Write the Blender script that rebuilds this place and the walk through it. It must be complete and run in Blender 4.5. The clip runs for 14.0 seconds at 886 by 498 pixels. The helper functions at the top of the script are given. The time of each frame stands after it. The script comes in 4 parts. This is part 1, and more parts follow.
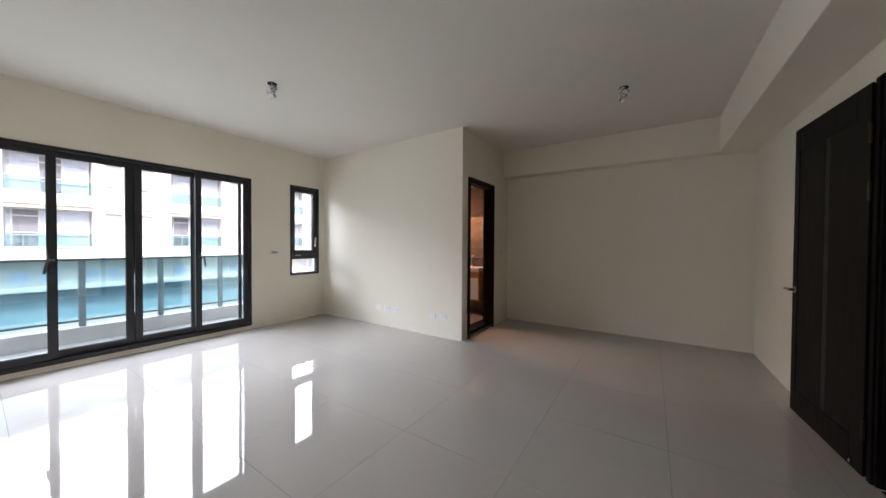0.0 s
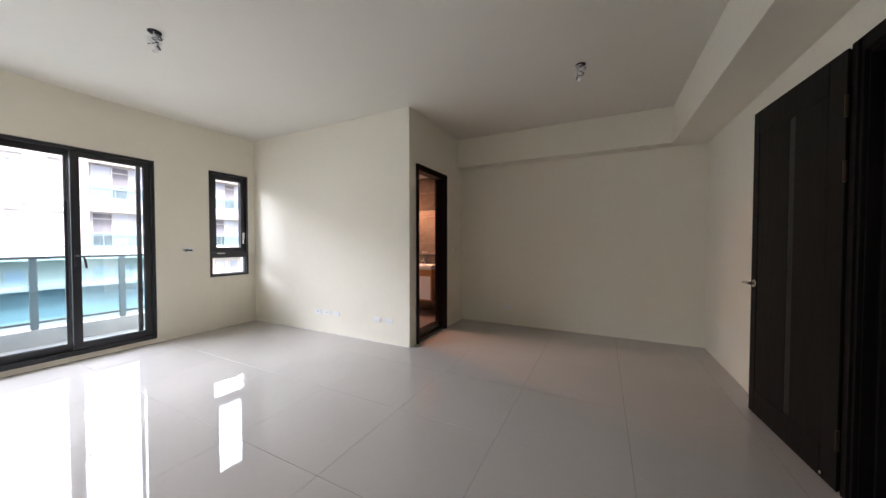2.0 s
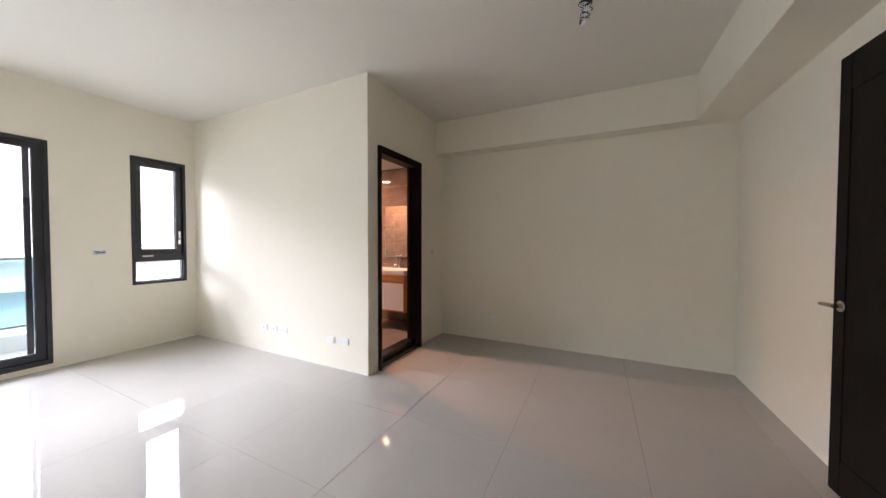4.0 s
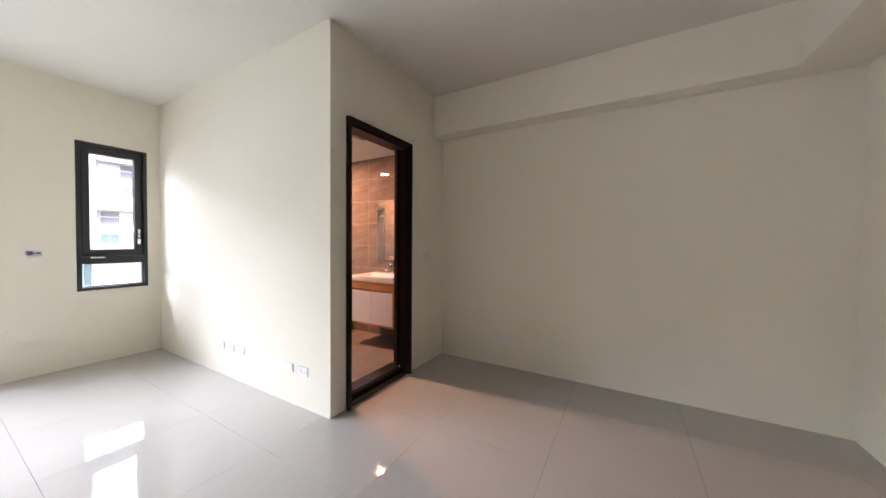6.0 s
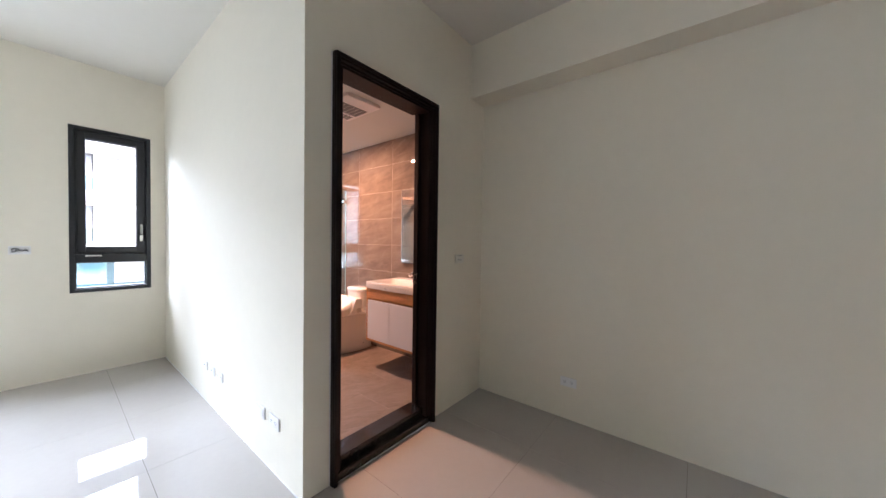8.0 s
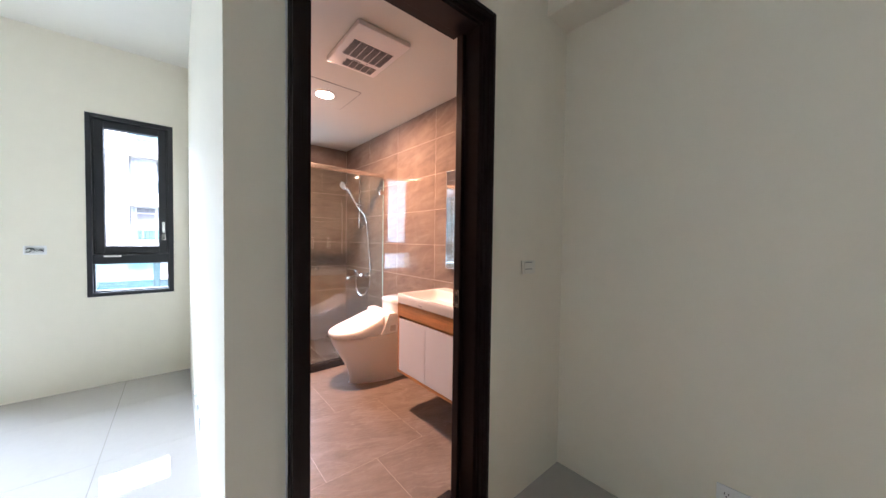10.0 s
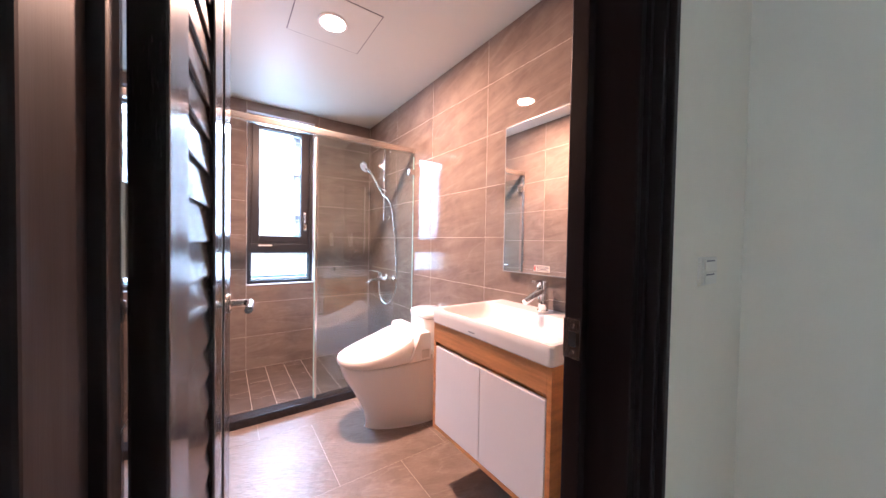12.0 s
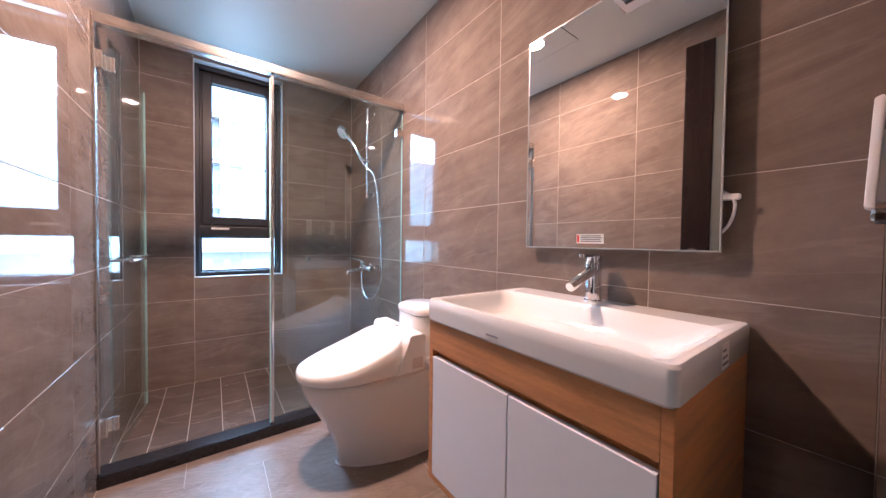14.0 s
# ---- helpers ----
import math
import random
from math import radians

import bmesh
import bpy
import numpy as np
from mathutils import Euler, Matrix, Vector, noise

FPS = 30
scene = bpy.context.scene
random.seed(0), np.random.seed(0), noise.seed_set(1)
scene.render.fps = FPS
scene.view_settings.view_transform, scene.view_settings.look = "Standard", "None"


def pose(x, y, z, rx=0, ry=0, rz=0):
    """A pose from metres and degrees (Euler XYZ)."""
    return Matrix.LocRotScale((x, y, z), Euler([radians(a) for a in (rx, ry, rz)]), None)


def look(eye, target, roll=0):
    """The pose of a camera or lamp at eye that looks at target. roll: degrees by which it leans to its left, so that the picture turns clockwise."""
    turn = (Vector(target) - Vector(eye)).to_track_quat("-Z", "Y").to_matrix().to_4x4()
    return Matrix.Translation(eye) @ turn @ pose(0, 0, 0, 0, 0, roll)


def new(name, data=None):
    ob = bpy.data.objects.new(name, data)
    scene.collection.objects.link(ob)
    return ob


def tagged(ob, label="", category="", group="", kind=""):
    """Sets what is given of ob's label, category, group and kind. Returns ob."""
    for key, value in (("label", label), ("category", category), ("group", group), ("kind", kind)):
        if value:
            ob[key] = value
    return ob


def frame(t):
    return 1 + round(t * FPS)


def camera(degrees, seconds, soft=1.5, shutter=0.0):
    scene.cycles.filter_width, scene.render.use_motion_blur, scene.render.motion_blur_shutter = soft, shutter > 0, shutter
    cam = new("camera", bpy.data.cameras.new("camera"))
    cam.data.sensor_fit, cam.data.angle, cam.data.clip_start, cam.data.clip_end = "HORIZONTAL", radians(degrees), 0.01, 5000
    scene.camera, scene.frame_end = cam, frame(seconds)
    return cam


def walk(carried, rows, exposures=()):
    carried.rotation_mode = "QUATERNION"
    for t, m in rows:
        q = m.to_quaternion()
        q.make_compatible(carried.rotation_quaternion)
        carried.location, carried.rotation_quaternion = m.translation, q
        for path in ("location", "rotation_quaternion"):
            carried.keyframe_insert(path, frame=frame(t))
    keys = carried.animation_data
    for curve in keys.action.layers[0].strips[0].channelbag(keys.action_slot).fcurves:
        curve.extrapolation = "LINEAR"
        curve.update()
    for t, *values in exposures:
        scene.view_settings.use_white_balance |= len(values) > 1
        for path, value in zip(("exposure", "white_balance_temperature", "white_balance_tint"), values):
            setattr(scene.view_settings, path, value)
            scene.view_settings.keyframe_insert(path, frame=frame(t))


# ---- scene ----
cam = camera(109.3, 14.0)
EXPOSURES = [(0.0, 1.50, 6850, 26), (3.0, 2.10, 6900, 27), (6.5, 2.40, 6700, 26), (8.5, 2.49, 6100, 23), (11.0, 2.96, 5800, 19), (12.0, 3.06, 5250, 19), (12.5, 2.90, 5000, 19), (13.0, 2.73, 4820, 14), (14.0, 2.38, 4700, 8)]
PATH = [
    (0, (2.196, -3.796, 1.364), (1.091, -2.129, 1.332), 0.3),
    (0.5, (2.156, -3.754, 1.334), (1.123, -2.042, 1.301), 0.1),
    (1, (2.128, -3.631, 1.321), (1.164, -1.879, 1.281), -0.0),
    (1.5, (2.126, -3.456, 1.326), (1.202, -1.682, 1.281), -0.1),
    (2, (2.136, -3.294, 1.324), (1.233, -1.511, 1.279), -0.0),
    (2.5, (2.104, -3.106, 1.323), (1.216, -1.315, 1.277), 0.1),
    (3, (2.07, -2.897, 1.331), (1.192, -1.1, 1.282), 0.1),
    (5.5, (1.962, -1.811, 1.346), (1.024, -0.045, 1.305), 0.3),
    (6, (1.907, -1.607, 1.341), (0.903, 0.122, 1.299), 0.4),
    (6.5, (1.821, -1.389, 1.358), (0.752, 0.301, 1.315), 0.5),
    (7, (1.736, -1.184, 1.346), (0.617, 0.472, 1.303), 0.6),
    (7.5, (1.646, -0.973, 1.338), (0.47, 0.644, 1.294), 0.6),
    (8, (1.517, -0.781, 1.327), (0.262, 0.776, 1.285), 0.8),
    (8.5, (1.385, -0.613, 1.334), (0.07, 0.893, 1.288), 0.9),
    (11, (0.651, 0.172, 1.31), (-0.968, 1.344, 1.254), 0.7),
    (11.5, (0.469, 0.246, 1.286), (-1.165, 1.397, 1.232), 0.8),
    (12, (0.274, 0.306, 1.255), (-1.367, 1.449, 1.213), 1.0),
    (12.5, (0.125, 0.374, 1.223), (-1.514, 1.52, 1.176), 0.9),
    (13, (-0.003, 0.455, 1.186), (-1.629, 1.618, 1.141), 0.7),
    (13.5, (-0.09, 0.531, 1.142), (-1.713, 1.7, 1.101), 0.9),
    (14, (-0.149, 0.579, 1.122), (-1.765, 1.756, 1.075), 0.7),
]
walk(cam, [(t, look(eye, target, roll)) for t, eye, target, roll in PATH], EXPOSURES)

# ---- world, sun, light ----
world = bpy.data.worlds.new("world")
scene.world = world
world.use_nodes = True
wn = world.node_tree
bg = wn.nodes["Background"]
sky = wn.nodes.new("ShaderNodeTexSky")
sky.sky_type = "NISHITA"
sky.sun_disc = False
SUN_EL, SUN_AZ = 52.0, 105.0
sky.sun_elevation = radians(SUN_EL)
sky.sun_rotation = radians(SUN_AZ)
sky.air_density, sky.dust_density = 1.0, 4.0
wn.links.new(sky.outputs[0], bg.inputs[0])
bg.inputs[1].default_value = 0.15
sd = bpy.data.lights.new("sun", "SUN")
sd.energy, sd.angle, sd.color = 1.8, radians(10), (1.0, 0.975, 0.94)
sun = new("sun", sd)
sun.matrix_world = look((10 * math.sin(radians(SUN_AZ)) * math.cos(radians(SUN_EL)), 10 * math.cos(radians(SUN_AZ)) * math.cos(radians(SUN_EL)), 10 * math.sin(radians(SUN_EL))), (0, 0, 0))

FZ = 0.10           # bathroom floor
CH = 2.99           # bedroom ceiling
BC = 2.46           # bathroom ceiling
XW, XR = -3.08, 3.29
YF, YN = 1.657, -4.45

dl = bpy.data.lights.new("downlight_lamp", "AREA")
dl.shape, dl.size, dl.energy, dl.color = "DISK", 0.12, 12.5, (1.0, 0.53, 0.30)
dlo = new("downlight_lamp", dl)
dlo.matrix_world = pose(-1.53, 0.796, BC - 0.012)

# daylight: a part of the bright sky over the street, and the soft sky light in each window opening
def sky_lamp(name, size, size_y, energy, m):
    data = bpy.data.lights.new(name, "AREA")
    data.shape, data.size, data.size_y, data.energy, data.color = "RECTANGLE", size, size_y, energy, (0.73, 0.88, 1.0)
    new(name, data).matrix_world = m


sky_lamp("sky_light", 36.0, 10.0, 8300.0, look((-17.0, -4.0, 11.0), (-2.0, -4.0, 1.0)))
sky_lamp("window_daylight", 2.52, 2.16, 10.0, look((-3.262, -2.665, 1.225), (0.0, -2.665, 1.225)))
sky_lamp("window_daylight", 0.48, 1.50, 1.3, look((-3.262, -0.403, 1.59), (0.0, -0.403, 1.59)))
sky_lamp("window_daylight", 0.48, 1.44, 2.6, look((-3.262, 0.745, 1.61), (0.0, 0.745, 1.61)))

# ---- materials ----
def node_mat(name, base, rough=0.5, metal=0.0, var=0.08, scale=3.0, fine=60.0, bump=0.0, bscale=80.0, coat=0.0, spec=0.5, stretch=(1, 1, 1), rand=0.0, coords="Object", rvar=0.1):
    m = bpy.data.materials.new(name)
    m.use_nodes = True
    nt = m.node_tree
    b = nt.nodes["Principled BSDF"]
    tc = nt.nodes.new("ShaderNodeTexCoord")
    mp = nt.nodes.new("ShaderNodeMapping")
    mp.inputs["Scale"].default_value = stretch
    nt.links.new(tc.outputs[coords], mp.inputs[0])
    n1 = nt.nodes.new("ShaderNodeTexNoise")
    n1.inputs["Scale"].default_value, n1.inputs["Detail"].default_value = scale, 5
    n2 = nt.nodes.new("ShaderNodeTexNoise")
    n2.inputs["Scale"].default_value, n2.inputs["Detail"].default_value = fine, 3
    nt.links.new(mp.outputs[0], n1.inputs[0])
    nt.links.new(mp.outputs[0], n2.inputs[0])
    add = nt.nodes.new("ShaderNodeMath")
    add.operation = "ADD"
    nt.links.new(n1.outputs[0], add.inputs[0])
    half = nt.nodes.new("ShaderNodeMath")
    half.operation = "MULTIPLY"
    half.inputs[1].default_value = 0.5
    nt.links.new(n2.outputs[0], half.inputs[0])
    nt.links.new(half.outputs[0], add.inputs[1])
    src = add.outputs[0]
    if rand:
        oi = nt.nodes.new("ShaderNodeObjectInfo")
        r = nt.nodes.new("ShaderNodeMath")
        r.operation = "MULTIPLY_ADD"
        r.inputs[1].default_value = rand
        nt.links.new(oi.outputs["Random"], r.inputs[0])
        nt.links.new(src, r.inputs[2])
        src = r.outputs[0]
    ramp = nt.nodes.new("ShaderNodeMapRange")
    ramp.inputs["From Min"].default_value, ramp.inputs["From Max"].default_value = 0.45, 1.05
    ramp.inputs["To Min"].default_value, ramp.inputs["To Max"].default_value = 1 - var, 1 + var
    nt.links.new(src, ramp.inputs[0])
    mul = nt.nodes.new("ShaderNodeVectorMath")
    mul.operation = "SCALE"
    mul.inputs[0].default_value = base
    nt.links.new(ramp.outputs[0], mul.inputs["Scale"])
    nt.links.new(mul.outputs[0], b.inputs["Base Color"])
    rr = nt.nodes.new("ShaderNodeMapRange")
    rr.inputs["From Min"].default_value, rr.inputs["From Max"].default_value = 0.3, 0.7
    rr.inputs["To Min"].default_value, rr.inputs["To Max"].default_value = rough * (1 - rvar), min(1, rough * (1 + rvar))
    nt.links.new(n1.outputs[0], rr.inputs[0])
    nt.links.new(rr.outputs[0], b.inputs["Roughness"])
    b.inputs["Metallic"].default_value = metal
    b.inputs["Coat Weight"].default_value = coat
    b.inputs["Specular IOR Level"].default_value = spec
    if bump:
        n3 = nt.nodes.new("ShaderNodeTexNoise")
        n3.inputs["Scale"].default_value, n3.inputs["Detail"].default_value = bscale, 4
        nt.links.new(mp.outputs[0], n3.inputs[0])
        bm_ = nt.nodes.new("ShaderNodeBump")
        bm_.inputs["Strength"].default_value, bm_.inputs["Distance"].default_value = bump, 0.002
        nt.links.new(n3.outputs[0], bm_.inputs["Height"])
        nt.links.new(bm_.outputs[0], b.inputs["Normal"])
    return m


def stone_tile(name, dark, light, rough, vein, rot, stretch, bump=0.15, shift=(37.0, 21.0, 13.0)):
    """Brown-grey stone-look tile with soft bands and thin pale veins; each tile has its own piece of the pattern."""
    m = bpy.data.materials.new(name)
    m.use_nodes = True
    nt = m.node_tree
    L = nt.links.new
    b = nt.nodes["Principled BSDF"]
    tc = nt.nodes.new("ShaderNodeTexCoord")
    oi = nt.nodes.new("ShaderNodeObjectInfo")
    sh = nt.nodes.new("ShaderNodeVectorMath")
    sh.operation = "SCALE"
    sh.inputs[0].default_value = shift
    L(oi.outputs["Random"], sh.inputs["Scale"])
    ad = nt.nodes.new("ShaderNodeVectorMath")
    L(tc.outputs["Object"], ad.inputs[0])
    L(sh.outputs[0], ad.inputs[1])
    mr = nt.nodes.new("ShaderNodeMapping")
    mr.inputs["Rotation"].default_value = [radians(a) for a in rot]
    L(ad.outputs[0], mr.inputs[0])
    mp = nt.nodes.new("ShaderNodeMapping")
    mp.inputs["Scale"].default_value = stretch
    L(mr.outputs[0], mp.inputs[0])
    n1 = nt.nodes.new("ShaderNodeTexNoise")
    n1.inputs["Scale"].default_value, n1.inputs["Detail"].default_value, n1.inputs["Roughness"].default_value = 1.6, 9, 0.68
    n1.inputs["Distortion"].default_value = 1.1
    L(mp.outputs[0], n1.inputs[0])
    cr = nt.nodes.new("ShaderNodeMix")
    cr.data_type = "RGBA"
    cr.inputs[6].default_value, cr.inputs[7].default_value = (*dark, 1), (*light, 1)
    r1 = nt.nodes.new("ShaderNodeMapRange")
    r1.inputs["From Min"].default_value, r1.inputs["From Max"].default_value = 0.3, 0.7
    L(n1.outputs[0], r1.inputs[0])
    n5 = nt.nodes.new("ShaderNodeTexNoise")
    n5.inputs["Scale"].default_value, n5.inputs["Detail"].default_value, n5.inputs["Roughness"].default_value = 5.5, 8, 0.72
    L(ad.outputs[0], n5.inputs[0])
    r5 = nt.nodes.new("ShaderNodeMapRange")
    r5.inputs["From Min"].default_value, r5.inputs["From Max"].default_value = 0.35, 0.65
    r5.inputs["To Min"].default_value, r5.inputs["To Max"].default_value = -0.28, 0.28
    L(n5.outputs[0], r5.inputs[0])
    blend = nt.nodes.new("ShaderNodeMath")
    blend.use_clamp = True
    L(r1.outputs[0], blend.inputs[0])
    L(r5.outputs[0], blend.inputs[1])
    L(blend.outputs[0], cr.inputs[0])
    n2 = nt.nodes.new("ShaderNodeTexNoise")
    n2.inputs["Scale"].default_value, n2.inputs["Detail"].default_value, n2.inputs["Distortion"].default_value = 1.3, 5, 0.5
    L(mp.outputs[0], n2.inputs[0])
    v = nt.nodes.new("ShaderNodeMath")
    v.operation = "SUBTRACT"
    v.inputs[1].default_value = 0.52
    L(n2.outputs[0], v.inputs[0])
    va = nt.nodes.new("ShaderNodeMath")
    va.operation = "ABSOLUTE"
    L(v.outputs[0], va.inputs[0])
    vr = nt.nodes.new("ShaderNodeMapRange")
    vr.inputs["From Min"].default_value, vr.inputs["From Max"].default_value = 0.0, 0.016
    vr.inputs["To Min"].default_value, vr.inputs["To Max"].default_value = vein, 0.0
    L(va.outputs[0], vr.inputs[0])
    n4 = nt.nodes.new("ShaderNodeTexNoise")
    n4.inputs["Scale"].default_value = 3.0
    L(ad.outputs[0], n4.inputs[0])
    vm = nt.nodes.new("ShaderNodeMath")
    vm.operation = "MULTIPLY"
    L(vr.outputs[0], vm.inputs[0])
    L(n4.outputs[0], vm.inputs[1])
    mx = nt.nodes.new("ShaderNodeMix")
    mx.data_type = "RGBA"
    mx.inputs[7].default_value = (0.62, 0.56, 0.50, 1)
    L(vm.outputs[0], mx.inputs[0])
    L(cr.outputs[2], mx.inputs[6])
    L(mx.outputs[2], b.inputs["Base Color"])
    rr = nt.nodes.new("ShaderNodeMapRange")
    rr.inputs["To Min"].default_value, rr.inputs["To Max"].default_value = rough * 0.8, rough * 1.25
    L(n1.outputs[0], rr.inputs[0])
    L(rr.outputs[0], b.inputs["Roughness"])
    n3 = nt.nodes.new("ShaderNodeTexNoise")
    n3.inputs["Scale"].default_value, n3.inputs["Detail"].default_value = 14, 6
    L(mp.outputs[0], n3.inputs[0])
    bu = nt.nodes.new("ShaderNodeBump")
    bu.inputs["Strength"].default_value, bu.inputs["Distance"].default_value = bump, 0.002
    L(n3.outputs[0], bu.inputs["Height"])
    L(bu.outputs[0], b.inputs["Normal"])
    return m


def glass_mat(name, tint, rough=0.0, alpha_clear=0.0):
    """Thin sheet of glass: a clear see-through part with a Fresnel gloss."""
    m = bpy.data.materials.new(name)
    m.use_nodes = True
    nt = m.node_tree
    nt.nodes.remove(nt.nodes["Principled BSDF"])
    out = nt.nodes["Material Output"]
    tr = nt.nodes.new("ShaderNodeBsdfTransparent")
    tr.inputs[0].default_value = (*tint, 1)
    gl = nt.nodes.new("ShaderNodeBsdfGlossy")
    gl.inputs["Roughness"].default_value = rough
    lw = nt.nodes.new("ShaderNodeLayerWeight")
    lw.inputs[0].default_value = 0.5
    pw = nt.nodes.new("ShaderNodeMath")
    pw.operation = "POWER"
    pw.inputs[1].default_value = 4.0
    nt.links.new(lw.outputs["Facing"], pw.inputs[0])
    fr = nt.nodes.new("ShaderNodeMath")
    fr.operation = "MULTIPLY_ADD"
    fr.inputs[1].default_value, fr.inputs[2].default_value = 0.8, 0.06
    nt.links.new(pw.outputs[0], fr.inputs[0])
    mix = nt.nodes.new("ShaderNodeMixShader")
    nt.links.new(fr.outputs[0], mix.inputs[0])
    nt.links.new(tr.outputs[0], mix.inputs[1])
    nt.links.new(gl.outputs[0], mix.inputs[2])
    nt.links.new(mix.outputs[0], out.inputs[0])
    return m


def glow_mat(name, color, strength):
    m = bpy.data.materials.new(name)
    m.use_nodes = True
    b = m.node_tree.nodes["Principled BSDF"]
    b.inputs["Base Color"].default_value = (*color, 1)
    b.inputs["Emission Color"].default_value = (*color, 1)
    b.inputs["Emission Strength"].default_value = strength
    return m


M_WALL = node_mat("cream_wall_paint", (0.86, 0.808, 0.685), 0.62, var=0.025, scale=0.7, fine=12, bump=0.12, bscale=45, spec=0.3)
M_CEIL = node_mat("ceiling_paint", (0.77, 0.735, 0.655), 0.75, var=0.02, scale=0.6, fine=10, bump=0.06, bscale=60, spec=0.2)
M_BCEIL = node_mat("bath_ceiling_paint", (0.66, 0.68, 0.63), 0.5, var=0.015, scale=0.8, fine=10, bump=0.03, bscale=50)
M_FLOOR = node_mat("polished_floor_tile", (0.475, 0.445, 0.408), 0.04, var=0.03, scale=1.5, fine=25, bump=0.0015, bscale=1.2, rand=0.05, spec=0.5, rvar=0.3)
M_GROUT = node_mat("floor_grout", (0.09, 0.08, 0.075), 0.8, var=0.1)
M_BGROUT = node_mat("pale_grout", (0.50, 0.445, 0.395), 0.8, var=0.08)
M_BTILE = stone_tile("brown_stone_wall_tile", (0.160, 0.126, 0.104), (0.245, 0.199, 0.166), 0.022, 0.14, (0, 12, 12), (0.9, 0.9, 5.0), 0.008)
M_BFLOOR = stone_tile("brown_stone_floor_tile", (0.175, 0.138, 0.116), (0.265, 0.217, 0.188), 0.33, 0.2, (0, 0, 20), (5.0, 1.6, 1.6), 1.0)
M_BFLOOR.node_tree.nodes["Principled BSDF"].inputs["Specular IOR Level"].default_value = 0.35
M_BFLOOR.node_tree.nodes["Bump"].inputs["Distance"].default_value = 0.004
M_SFLOOR = stone_tile("shower_floor_tile", (0.095, 0.076, 0.066), (0.145, 0.118, 0.102), 0.17, 0.2, (0, 0, 5), (3.0, 1.0, 1.0), 0.25)
M_ALU = node_mat("black_aluminium", (0.022, 0.023, 0.026), 0.38, var=0.1, scale=4, fine=90, bump=0.05, bscale=300)
M_DOOR = node_mat("dark_wenge_wood", (0.0075, 0.0058, 0.0052), 0.55, var=0.45, scale=6, fine=70, bump=0.3, bscale=60, stretch=(8, 8, 0.5), spec=0.15)
M_DOORSTRIP = node_mat("grey_ribbed_strip", (0.013, 0.013, 0.0145), 0.42, var=0.2, scale=6, stretch=(8, 8, 0.5))
M_BDOOR = node_mat("dark_brown_lacquered_wood", (0.017, 0.0105, 0.0100), 0.24, var=0.18, scale=5, fine=60, bump=0.07, bscale=60, stretch=(8, 8, 0.5), coat=0.15, spec=0.4)
M_BJAMB = node_mat("dark_brown_frame_wood", (0.0150, 0.0080, 0.0075), 0.45, var=0.15, scale=5, fine=60, bump=0.04, bscale=60, stretch=(8, 8, 0.5), spec=0.18)
M_OAK = node_mat("oak_veneer", (0.54, 0.245, 0.085), 0.42, var=0.38, scale=3, fine=55, bump=0.22, bscale=50, stretch=(1.2, 1.2, 14))
M_LACQ = node_mat("white_lacquer", (0.78, 0.77, 0.78), 0.32, var=0.01, scale=2)
M_CERAMIC = node_mat("white_ceramic", (0.80, 0.785, 0.765), 0.08, var=0.008, scale=2, coat=0.3, rvar=0.3)
M_PLASTIC = node_mat("white_plastic", (0.87, 0.865, 0.85), 0.3, var=0.01, scale=4)
M_SWITCH = node_mat("cream_white_plastic", (0.80, 0.775, 0.69), 0.35, var=0.01, scale=4)
M_CHROME = node_mat("chrome", (0.82, 0.82, 0.83), 0.06, 1.0, var=0.03, scale=5)
M_NICKEL = node_mat("brushed_nickel", (0.60, 0.55, 0.50), 0.25, 1.0, var=0.05, scale=8)
M_STEEL = node_mat("satin_aluminium", (0.78, 0.76, 0.73), 0.22, 1.0, var=0.04, scale=6)
M_MIRROR = node_mat("mirror_silver", (0.90, 0.90, 0.89), 0.0, 1.0, var=0.004, scale=2, rvar=0.0)
M_BEVEL = node_mat("mirror_edge", (0.45, 0.48, 0.48), 0.25, 0.3, var=0.02)
M_BLACKSTONE = node_mat("black_granite", (0.018, 0.018, 0.020), 0.16, var=0.5, scale=60, fine=300)
M_GRILLE = node_mat("pale_grey_plastic", (0.62, 0.60, 0.58), 0.4, var=0.02)
M_DARK = node_mat("dark_void", (0.01, 0.01, 0.01), 0.8, var=0.1)
M_RUBBER = node_mat("grey_gasket", (0.3, 0.3, 0.3), 0.5, var=0.05)
M_GLASS = glass_mat("window_glass", (0.96, 0.985, 0.98))
M_SGLASS = glass_mat("shower_glass", (0.885, 0.965, 0.975))
M_TEAL = glass_mat("teal_balustrade_glass", (0.62, 0.82, 0.87))
M_FARG = glass_mat("far_balcony_glass", (0.72, 0.86, 0.88))
M_INLAY = node_mat("grey_green_inlay", (0.16, 0.18, 0.17), 0.35, var=0.1, scale=4)
M_EDGE = node_mat("glass_edge", (0.45, 0.70, 0.66), 0.15, var=0.03)
M_KERB = node_mat("grey_kerb_stone", (0.26, 0.28, 0.285), 0.6, var=0.15, scale=4, bump=0.2)
M_CONC = node_mat("balcony_tile", (0.46, 0.47, 0.465), 0.5, var=0.08, scale=3, bump=0.2)
M_RAIL = node_mat("dark_grey_rail_paint", (0.035, 0.05, 0.058), 0.4, var=0.08)
M_FACADE = node_mat("pale_facade_tile", (0.70, 0.71, 0.73), 0.6, var=0.06, scale=0.5, fine=6, bump=0.2, bscale=8)
M_STONECLAD = node_mat("white_split_stone", (0.72, 0.73, 0.75), 0.65, var=0.10, scale=2.2, fine=14, bump=0.6, bscale=12, stretch=(1, 0.5, 2.5))
